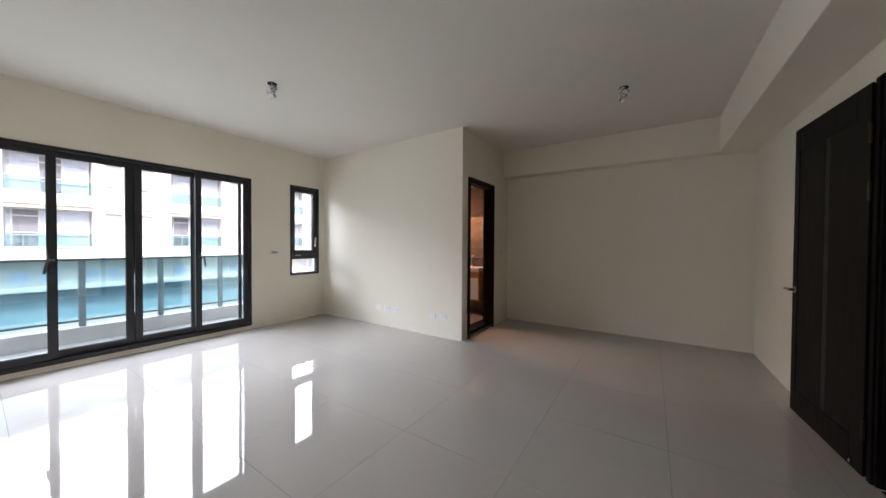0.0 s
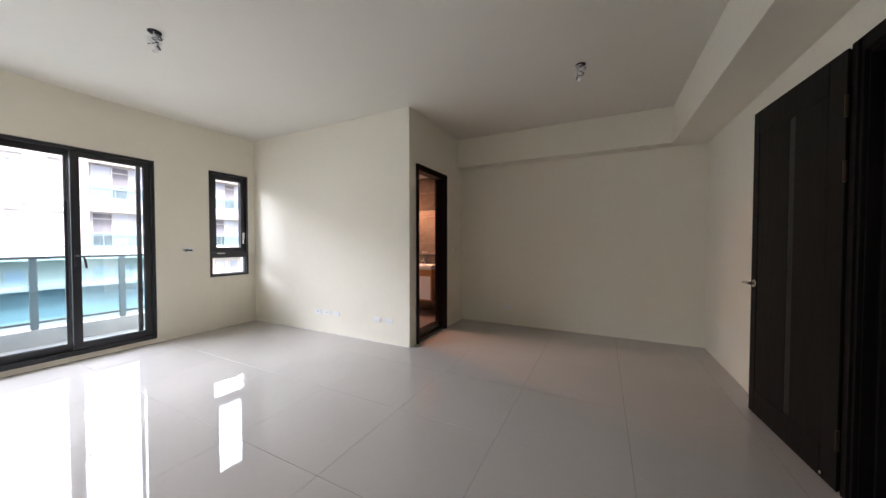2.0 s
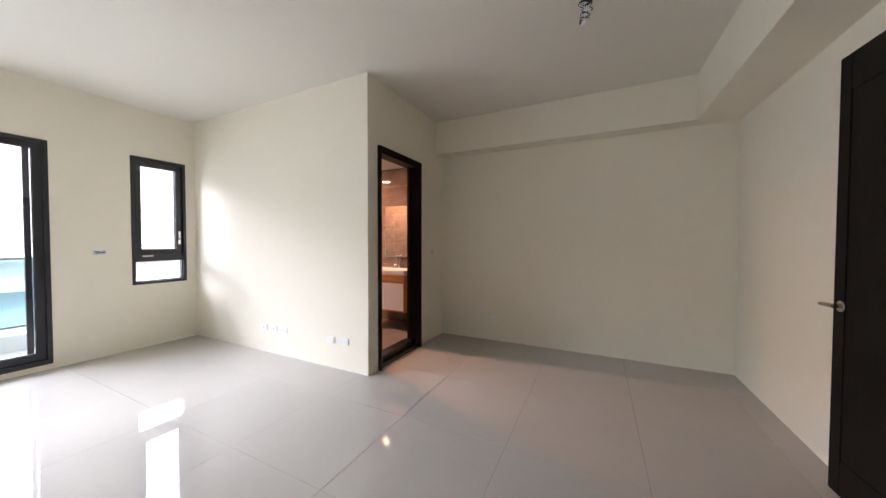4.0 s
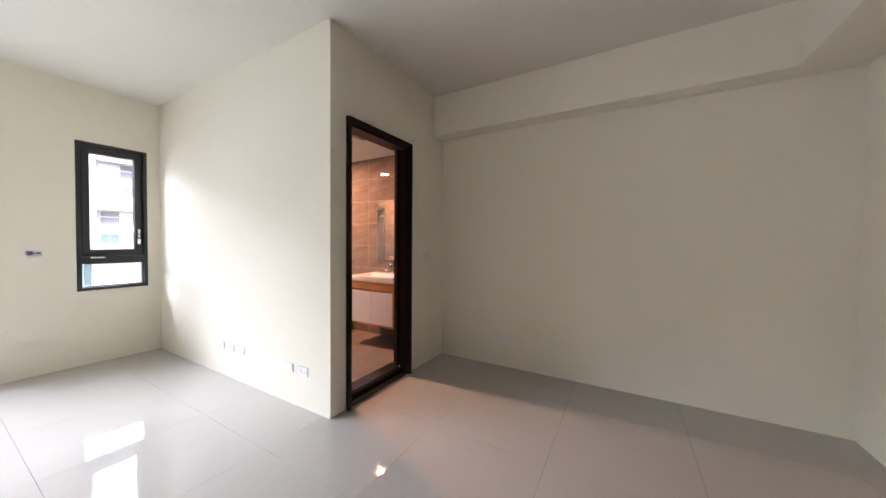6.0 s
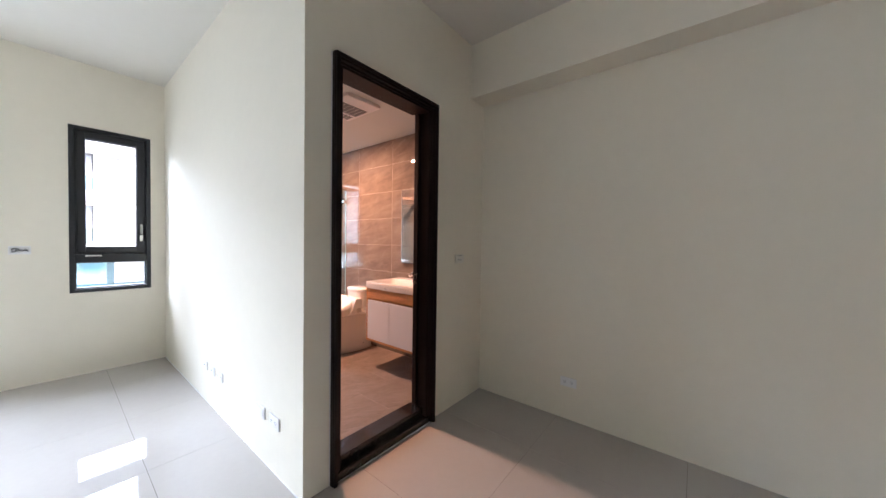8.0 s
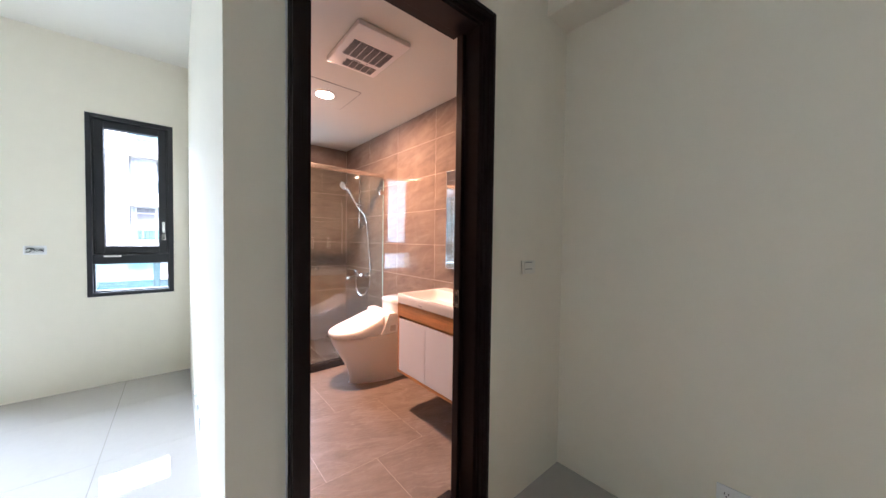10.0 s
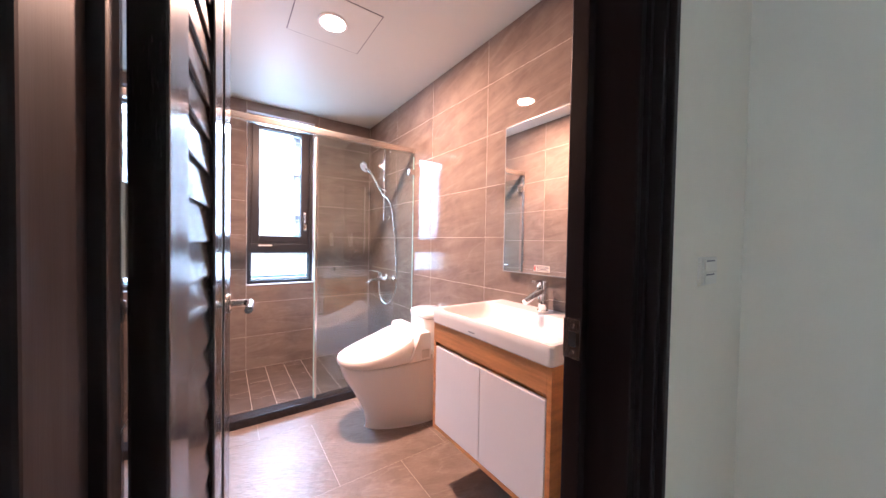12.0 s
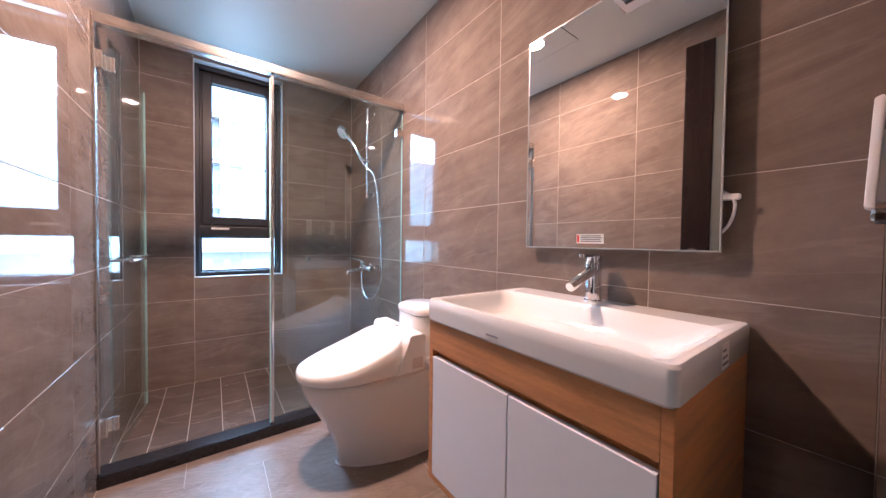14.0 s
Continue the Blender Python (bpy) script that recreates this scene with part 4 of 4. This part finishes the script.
toilet()
hose = bmesh.new()
tube(hose, curve_pts([(-1.36, 1.588, 0.30), (-1.34, 1.54, 0.33), (-1.335, 1.47, 0.50), (-1.35, 1.42, 0.58), (-1.39, 1.375, 0.56)], 8), 0.006, 8)
solid("water_hose", hose, M_PLASTIC, "white flexible water hose behind the toilet", "hose", smooth=50)


# ---- vanity ----
VX0, VX1, VYF, VYB = -0.985, -0.313, 1.132, 1.589


def vanity():
    c = local(thing("vanity_cabinet", "wall-hung oak vanity cabinet with two white doors", "bathroom cabinet"))
    z0, z1 = 0.366, 0.872
    part("side_board", mk((VX0 + 0.005, VX0 + 0.023, VYF + 0.004, VYB, z0, z1), bevel=0.001), M_OAK, c)
    part("side_board", mk((VX1 - 0.023, VX1 - 0.005, VYF + 0.004, VYB, z0, z1), bevel=0.001), M_OAK, c)
    part("front_board", mk((VX0 + 0.0235, VX1 - 0.0235, VYF + 0.004, VYF + 0.022, 0.782, z1), bevel=0.001), M_OAK, c)
    part("bottom_board", mk((VX0 + 0.0235, VX1 - 0.0235, VYF + 0.004, VYB, z0, z0 + 0.018), bevel=0.001), M_OAK, c)
    part("inner_board", mk((VX0 + 0.0235, VX1 - 0.0235, VYF + 0.045, VYB, z0 + 0.0185, 0.781)), M_OAK, c)
    part("grip_recess", mk((VX0 + 0.0235, VX1 - 0.0235, VYF + 0.026, VYF + 0.0445, 0.745, 0.781)), M_OAK, c)
    xm = -0.648
    for a, b in ((VX0 + 0.026, xm - 0.0015), (xm + 0.0015, VX1 - 0.026)):
        part("door", mk((a, b, VYF + 0.003, VYF + 0.021, z0 + 0.020, 0.762), bevel=0.002), M_LACQ, c, "white lacquered cabinet door")
    b = local(thing("wash_basin", "rectangular white ceramic basin with rounded corners", "wash basin"))
    zb, zt = 0.872, 0.941
    o = [rrect(VX0 + i, VX1 - i, VYF - 0.004 + i, VYB, z, 0.016, 6) for i, z in ((0.006, zb), (0.001, zb + 0.006), (0.0, zb + 0.04), (0.0, zt - 0.006), (0.004, zt))]
    inn = [rrect(VX0 + a, VX1 - b_, VYF + j, VYB - k, z, r, 6) for a, b_, j, k, z, r in ((0.018, 0.018, 0.013, 0.112, zt, 0.03), (0.021, 0.022, 0.016, 0.115, zt - 0.003, 0.033), (0.028, 0.034, 0.023, 0.121, zt - 0.014, 0.04), (0.040, 0.075, 0.034, 0.130, zt - 0.042, 0.05), (0.065, 0.135, 0.058, 0.148, zt - 0.072, 0.06), (0.12, 0.21, 0.10, 0.18, zt - 0.086, 0.07))]
    part("bowl", loft(bmesh.new(), o + inn, True, True), M_CERAMIC, b, "white glazed basin", 35)
    part("drain", disc(bmesh.new(), (-0.672, 1.30, zt - 0.0865), (0, 0, 1), 0.022, 0.004, 24, 0.001), M_CHROME, b, "chrome drain", 40)
    part("badge", mk((-0.715, -0.675, VYF - 0.0052, VYF - 0.0042, zb + 0.018, zb + 0.023)), M_RUBBER, b)
    st = part("sticker", mk((VX1 + 0.0001, VX1 + 0.0006, 1.35, 1.40, zb + 0.012, zb + 0.062)), M_STICK, b, "small printed sticker")
    for k in range(3):
        part("print_line", mk((VX1 + 0.0007, VX1 + 0.0010, 1.355, 1.395 - 0.008 * k, zb + 0.02 + 0.013 * k, zb + 0.025 + 0.013 * k)), M_INK, st)
    f = local(thing("basin_tap", "chrome single-lever basin mixer tap", "tap", (-0.665, 1.540, zt)))
    bm = tube(bmesh.new(), [(0, 0, 0), (0, 0, 0.004), (0, 0, 0.008), (0, 0, 0.118), (0, 0, 0.122)], [0.027, 0.027, 0.0235, 0.0235, 0.0215], 28)
    part("body", bm, M_CHROME, f, "", 40)
    part("spout", tube(bmesh.new(), [(0, -0.012, 0.098), (0, -0.06, 0.080), (0, -0.128, 0.054), (0, -0.131, 0.053)], [0.0165, 0.0155, 0.0145, 0.0125], 18), M_CHROME, f, "", 40)
    bm = tube(bmesh.new(), [(0, 0, 0.1235), (0, 0, 0.140), (0, 0, 0.144)], [0.0235, 0.0235, 0.021], 28)
    loft(bm, [rrect(-0.011, 0.011, -0.075, 0.0, z, 0.008, 4) for z in (0.139, 0.147)])
    tube(bm, [(0, -0.022, 0.128), (0, -0.034, 0.118), (0, -0.038, 0.108)], [0.010, 0.009, 0.006], 12)
    part("lever", bm, M_CHROME, f, "", 40)


vanity()


def mirror():
    m = local(thing("wall_mirror", "frameless rectangular mirror with polished edges above the basin", "mirror"))
    x0, x1, z0, z1 = -0.945, -0.365, 1.104, 1.879
    part("back_panel", mk((x0 + 0.03, x1 - 0.03, 1.566, 1.5895, z0 + 0.03, z1 - 0.03)), M_PLASTIC, m)
    part("glass", mk((x0 + 0.004, x1 - 0.004, 1.5565, 1.562, z0 + 0.004, z1 - 0.004)), M_MIRROR, m, "silvered mirror glass")
    part("edge", mk((x0, x0 + 0.0039, 1.5565, 1.562, z0, z1), (x1 - 0.0039, x1, 1.5565, 1.562, z0, z1), (x0 + 0.004, x1 - 0.004, 1.5565, 1.562, z0, z0 + 0.0039), (x0 + 0.004, x1 - 0.004, 1.5565, 1.562, z1 - 0.0039, z1)), M_BEVEL, m, "bright bevelled edge")
    s = part("sticker", mk((-0.735, -0.645, 1.5560, 1.5564, z0 + 0.018, z0 + 0.048)), M_STICK, m, "small white sticker with red and grey print")
    part("stripe", mk((-0.733, -0.725, 1.5555, 1.5559, z0 + 0.021, z0 + 0.045)), M_RED, s)
    for k in range(4):
        part("print_line", mk((-0.720, -0.650 - 0.004 * (k % 2), 1.5555, 1.5559, z0 + 0.0225 + 0.006 * k, z0 + 0.0255 + 0.006 * k)), M_INK, s)
    c = local(thing("mirror_cable", "white cable and plug hanging beside the mirror", "cable"))
    part("plug", mk((-0.378, -0.336, 1.564, 1.585, 1.229, 1.244), bevel=0.005), M_PLASTIC, c, "", 40)
    part("cord", tube(bmesh.new(), curve_pts([(-0.40, 1.58, 1.245), (-0.372, 1.572, 1.252), (-0.346, 1.57, 1.225), (-0.354, 1.575, 1.175), (-0.385, 1.58, 1.135)], 8), 0.0035, 8), M_PLASTIC, c, "", 50)


mirror()


def wall_remote():
    """A slim remote control leaning out of its holder on the tiled wall."""
    r = local(thing("wall_remote", "white wall remote control in its holder beside the doorway", "remote control", (-0.1372, 1.43, 1.18)))
    bm = bmesh.new()
    prof = [(-0.013, 0.0), (-0.024, 0.004), (-0.018, 0.172), (-0.010, 0.176), (-0.006, 0.170)]
    loft(bm, [[(x, y, z) for x, z in prof] for y in (-0.028, 0.028)])
    bmesh.ops.bevel(bm, geom=bm.edges[:], offset=0.003, segments=2, profile=0.6, affect="EDGES")
    part("body", bm, M_PLASTIC, r, "", 40)
    part("holder", mk((-0.0125, 0.0, -0.022, 0.022, 0.012, 0.122), bevel=0.003), M_GRILLE, r, "pale grey plastic holder", 40)
    part("knob", disc(bmesh.new(), (0.0, 0.0, -0.010), (-1, 0, 0), 0.014, 0.017, 20, 0.004), M_CHROME, r, "", 40)


wall_remote()


# ---- bathroom ceiling ----
h = local(thing("access_hatch", "square white ceiling access panel", "access panel", (-1.532, 0.80, BC)))
part("shadow_gap", mk((-0.207, 0.207, -0.207, 0.207, -0.0012, -0.0002)), M_INK, h)
part("panel", mk((-0.2025, 0.2025, -0.2025, 0.2025, -0.003, -0.0013), bevel=0.0005), M_BCEIL, h)
d = local(thing("downlight", "round recessed downlight, lit warm", "ceiling light", (-1.53, 0.796, BC - 0.0032)))
part("trim_ring", tube(bmesh.new(), [(0, 0, 0), (0, 0, -0.003), (0, 0, -0.006)], [0.080, 0.080, 0.068], 36), M_PLASTIC, d, "", 40)
part("lens", disc(bmesh.new(), (0, 0, -0.0062), (0, 0, -1), 0.064, 0.0012, 36), M_LENS, d, "glowing lamp lens")


def vent():
    v = local(thing("ceiling_fan_heater", "white rectangular bathroom ventilation heater in the ceiling", "ventilation unit", (-0.79, 0.78, BC)))
    part("housing", mk((-0.225, 0.225, -0.155, 0.165, -0.028, -0.0005), bevel=0.008), M_PLASTIC, v, "", 30)
    for name, x0, x1, y0, y1 in (("small_grille", -0.195, -0.115, -0.075, 0.125), ("large_grille", -0.075, 0.09, -0.12, 0.13)):
        g = part(name, mk((x0, x1, y0, y1, -0.0290, -0.0282)), M_DARK, v, "grey slotted grille")
        n = int((x1 - x0) / 0.010)
        for i in range(n):
            a = x0 + (i + 0.25) * (x1 - x0) / n
            part("slat", mk((a, a + 0.0045, y0, y1, -0.0325, -0.0291)), M_RUBBER, g)
        m = int((y1 - y0) / 0.036)
        for i in range(m + 1):
            a = y0 + i * (y1 - y0) / m
            part("divider", mk((x0, x1, a - 0.002, a + 0.002, -0.0335, -0.0326)), M_PLASTIC, g)
    part("lamp_dot", disc(bmesh.new(), (-0.095, 0.05, -0.0282), (0, 0, -1), 0.005, 0.002, 12), M_INK, v)
    part("badge", mk((-0.108, -0.098, -0.04, 0.01, -0.0290, -0.0282)), M_RUBBER, v)
    part("side_clip", mk((-0.232, -0.2255, -0.15, -0.09, -0.026, -0.006), bevel=0.002), M_STEEL, v)


vent()

# ---- balcony and the buildings opposite ----
balcony = structure("balcony_floor", mk((-4.78, XW - 0.20, -7.0, 1.9, -0.30, -0.06)), M_CONC, "grey balcony floor")
parapet = structure("balcony_kerb", mk((-4.74, -4.52, -7.0, 1.9, -0.06, 0.155), bevel=0.006), M_KERB, "grey balcony kerb under the railing")


def railing():
    r = local(thing("balcony_railing", "dark metal balcony railing with teal glass panes", "railing"))
    part("top_rail", mk((-4.655, -4.595, -6.9, 0.0, 1.095, 1.130), bevel=0.004), M_RAIL, r, "dark grey metal rail")
    part("bottom_rail", mk((-4.64, -4.61, -6.9, 0.0, 0.225, 0.255), bevel=0.003), M_RAIL, r)
    ys = [-0.30 - 0.868 * k for k in range(8)]
    post = mesh_of("post", mk((-4.645, -4.600, -0.035, 0.035, 0.155, 1.095), bevel=0.004), M_POST)
    for y in ys:
        o = new("post", post)
        o.parent = r
        o.matrix_basis = pose(0, y, 0)
    for y in ys[:-1]:
        g = part("pane", mk((-4.628, -4.620, y - 0.868 + 0.036, y - 0.036, 0.256, 1.094)), M_TEAL, r)
        g.visible_shadow = False
    part("end_return", mk((-4.60, -3.30, -0.015, 0.015, 1.095, 1.130), bevel=0.003), M_RAIL, r)


railing()
wire = bmesh.new()
tube(wire, [(-9.0, -30.0, 1.235), (-9.0, -1.0, 1.215), (-9.0, 30.0, 1.24)], 0.010, 6)
solid("overhead_cable", wire, M_WIREB, "thin dark overhead cable across the street", "cable")


def facade_window(parent, xf, ys, z0, z1, bars=(), curtain=(), name="window", pane=None):
    """Window in a pale frame: uprights at ys, cross bars at the heights in bars, a pane in every field."""
    w = 0.07
    bx = [(xf - 0.10, xf + 0.02, ys[0], ys[-1] + w, z0, z0 + w), (xf - 0.10, xf + 0.02, ys[0], ys[-1] + w, z1 - w, z1)]
    bx += [(xf - 0.101, xf + 0.021, y, y + w, z0 + w, z1 - w) for y in ys]
    bx += [(xf - 0.099, xf + 0.019, ys[0] + w, ys[-1], b, b + w) for b in bars]
    win = part(name, mk(*bx), M_FRAMEW, parent)
    for i, (a, b) in enumerate(zip(ys, ys[1:])):
        part("pane", mk((xf - 0.09, xf - 0.07, a + w, b, z0 + w, z1 - w)), M_CURTAIN if i in curtain else (pane or M_PANEB), win)


def building():
    b = local(thing("apartment_building", "pale tiled apartment building with white floor bands and teal glass balconies", "building"))
    X, pitch, period = -30.0, 3.47, 7.85
    ylo, yhi = -44.6, 50.2
    part("wall", mk((X - 9, X - 0.9, ylo, yhi, -9.5, 16.0)), M_FACADE, b, "pale tiled facade")
    centres = [2.75 + period * k for k in range(-6, 7)]
    for k in range(1, 5):
        zf = 1.05 + pitch * (k - 1)          # foot of the glass below the windows
        part("floor_band", mk((X - 0.9, X + 0.12, ylo, yhi, zf - 0.78 if k > 1 else zf - 0.55, zf - 0.02), bevel=0.02), M_FACADE, b)
        for c in centres:
            near = abs(c - 2.75) < 20
            # party wall between two bays of windows, with two slim windows in shallow recesses
            z0, z1 = zf - 0.02, zf + pitch - 0.78
            part("pier", mk(*[(X - 0.9, X + 0.05, c + p, c + q, z0, z1) for p, q in ((-1.80, -1.20), (-0.35, 0.62), (1.45, 2.45))], (X - 0.9, X - 0.12, c - 1.20, c - 0.35, z0, z1), (X - 0.9, X - 0.12, c + 0.62, c + 1.45, z0, z1), (X - 0.12, X + 0.049, c - 1.20, c - 0.35, zf + 2.33, z1), (X - 0.12, X + 0.049, c + 0.62, c + 1.45, zf + 2.33, z1), bevel=0.015 if near else 0.0), M_STONECLAD, b, "white stone-clad pier")
            for y in (c - 1.10, c + 0.74):
                facade_window(b, X - 0.02, (y, y + 0.30), zf + 0.80, zf + 1.98)
            # wide window of the room to the north of the party wall
            a, e = c + 2.50, c + period - 1.87
            ys = [a, a + 0.22, a + 1.28, a + 2.25, e - 0.07]
            facade_window(b, X - 0.62, ys, zf - 0.02, zf + 2.42, (zf + 0.72, zf + 1.93), (1,) if k % 2 else (2,))
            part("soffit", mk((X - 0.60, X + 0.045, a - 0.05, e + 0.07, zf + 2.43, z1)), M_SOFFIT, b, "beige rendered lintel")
            glass = part("balcony_pane", mk((X + 0.02, X + 0.035, a - 0.75 if k > 1 else a, e + 0.30 if k > 1 else e, zf, zf + 0.88)), M_FARG, b)
            glass.visible_shadow = False
            part("balcony_rail", mk((X + 0.0, X + 0.05, a - 0.75 if k > 1 else a, e + 0.30 if k > 1 else e, zf + 0.88, zf + 0.93), *[(X + 0.0, X + 0.019, a + q, a + q + 0.05, zf, zf + 0.88) for q in (0.0, 0.62, 1.28, 1.95, 2.6, 3.2)]), M_FRAMEW, b)
    # sloping glass awning over the low storey
    bm = bmesh.new()
    loft(bm, [[(X + 0.12, y, 0.52), (X + 1.30, y, 0.18), (X + 1.30, y, 0.16), (X + 0.12, y, 0.50)] for y in (ylo, yhi)])
    part("awning", bm, M_AWNING, b, "pale teal glass awning")
    # low storey: a cream wall with a row of windows over a white ledge
    part("wall", mk((X - 0.9, X + 0.10, ylo, yhi, -1.45, 0.499)), M_CREAM, b, "cream rendered wall")
    for c in centres:
        for y in (-1.22, 2.55, 3.70, -2.35):
            facade_window(b, X + 0.20, (c + y, c + y + 0.78), -1.28, -0.40)
    part("ledge", mk((X - 0.9, X + 0.75, ylo, yhi, -1.72, -1.451), bevel=0.02), M_FACADE, b, "white ledge")
    # plain stand-in wall: the shade and greenery below the ledge are in its colour
    part("wall", mk((X - 0.9, X - 0.2, ylo, yhi, -9.5, -1.721)), M_TEALB, b, "dull teal wall standing in for the shaded ground storeys")
    part("roof", mk((X - 9.2, X + 0.6, ylo - 0.2, yhi + 0.2, 16.0, 16.4)), M_FACADE, b)


building()
ground = structure("ground", mk((-400, XW - 0.3, -400, 400, -9.7, -9.5), (XR + 2.0, 400, -400, 400, -9.7, -9.5)), M_ROAD, "asphalt street far below")
own = structure("wall_house", mk((XW - 0.2, XR + 1.9, YN - 0.3, YF + 0.3, -9.4, -0.31)), M_FACADE, "lower storeys of the house")

# ---- tiles ----
TILE_MESH = {}


def tile_piece(name, parent, lo, hi, mat, chamfer):
    """One tile between two corners; alike tiles share a mesh."""
    size = tuple(round(h - l, 4) for l, h in zip(lo, hi))
    key = (name, size, mat.name)
    if key not in TILE_MESH:
        bm = bmesh.new()
        box(bm, -size[0] / 2, size[0] / 2, -size[1] / 2, size[1] / 2, -size[2] / 2, size[2] / 2, bevel=chamfer, seg=1)
        TILE_MESH[key] = mesh_of(name, bm, mat)
    o = new(name, TILE_MESH[key])
    o.parent = parent
    o.matrix_basis = pose(*[(l + h_) / 2 for l, h_ in zip(lo, hi)])
    return o


def cut(rect, holes):
    """Pieces of a rectangle (u0, u1, v0, v1) outside the holes."""
    out = [rect]
    for a, b, c, d_ in holes:
        nxt = []
        for u0, u1, v0, v1 in out:
            if u1 <= a or u0 >= b or v1 <= c or v0 >= d_:
                nxt.append((u0, u1, v0, v1))
                continue
            if u0 < a:
                nxt.append((u0, a, v0, v1))
            if u1 > b:
                nxt.append((b, u1, v0, v1))
            m0, m1 = max(u0, a), min(u1, b)
            if v0 < c:
                nxt.append((m0, m1, v0, c))
            if v1 > d_:
                nxt.append((m0, m1, d_, v1))
        out = nxt
    return [r for r in out if r[1] - r[0] > 0.006 and r[3] - r[2] > 0.006]


def grid(lo, hi, first, step):
    k = math.ceil((lo - first) / step + 1e-6)
    js = [lo]
    while first + k * step < hi - 1e-6:
        js.append(first + k * step)
        k += 1
    return js + [hi]


def wall_tiles(parent, axis, f0, f1, u_lo, u_hi, u_first, holes=(), g=0.0011):
    us, zs = grid(u_lo, u_hi, u_first, 0.6), grid(FZ, BC, 0.09, 0.3)
    for a, b in zip(us, us[1:]):
        for c, d_ in zip(zs, zs[1:]):
            for u0, u1, v0, v1 in cut((a + g, b - g, c + g, d_ - g), holes):
                lo, hi = ((f0, u0, v0), (f1, u1, v1)) if axis == "x" else ((u0, f0, v0), (u1, f1, v1))
                tile_piece("tile", parent, lo, hi, M_BTILE, 0.0008)


wall_tiles(lining_right, "y", 1.590, 1.602, -2.970, -0.137, -0.53)
wall_tiles(lining_left, "y", 0.181, 0.192, -2.970, -0.137, -0.53)
wall_tiles(lining_back, "x", -2.982, -2.970, 0.193, 1.589, 0.465, [(BW[0] + 0.001, BW[1] - 0.001, BW[2] + 0.001, BW[3] - 0.001)])
wall_tiles(wall_bdoor, "x", -0.137, -0.1265, 0.193, 1.589, 0.39, [(0.0, 0.985, 0.0, 2.32)])

xs = grid(-1.967, -0.150, -1.185, 0.6)
for i, (a, b) in enumerate(zip(xs, xs[1:])):
    ys = grid(0.193, 1.589, 0.475 if i % 2 == 0 else 0.757, 0.6)
    for c, d_ in zip(ys, ys[1:]):
        tile_piece("tile", bath_floor, (a + 0.001, c + 0.001, FZ - 0.009), (b - 0.001, d_ - 0.001, FZ), M_BFLOOR, 0.0006)
ys = grid(0.193, 1.589, 0.315, 0.149)
for i, (c, d_) in enumerate(zip(ys, ys[1:])):
    xs = grid(-2.969, -2.063, -2.49 if i % 2 else -2.64, 0.3)
    for a, b in zip(xs, xs[1:]):
        tile_piece("tile", bath_floor, (a + 0.0014, c + 0.0014, FZ - 0.009), (b - 0.0014, d_ - 0.0014, FZ), M_SFLOOR, 0.0006)

# polished 0.8 m tiles of the bedroom and corridor
xs, ys = grid(XW + 0.0, XR, 0.708, 0.8), grid(YN, YF, 0.345, 0.8)
for a, b in zip(xs, xs[1:]):
    for c, d_ in zip(ys, ys[1:]):
        for u0, u1, v0, v1 in cut((a + 0.0008, b - 0.0008, c + 0.0008, d_ - 0.0008), [(-9.0, 0.0008, 0.0, 9.0)]):
            tile_piece("tile", floor, (u0, v0, -0.0085), (u1, v1, 0.0), M_FLOOR, 0.0003)
for c, d_ in zip(ys[:-3], ys[1:-2]):
    for a, b in ((XR + 0.175, XR + 0.97), (XR + 0.972, XR + 1.65)):
        tile_piece("tile", floor, (a, c + 0.0008, -0.0085), (b, d_ - 0.0008, 0.0), M_FLOOR, 0.0006)
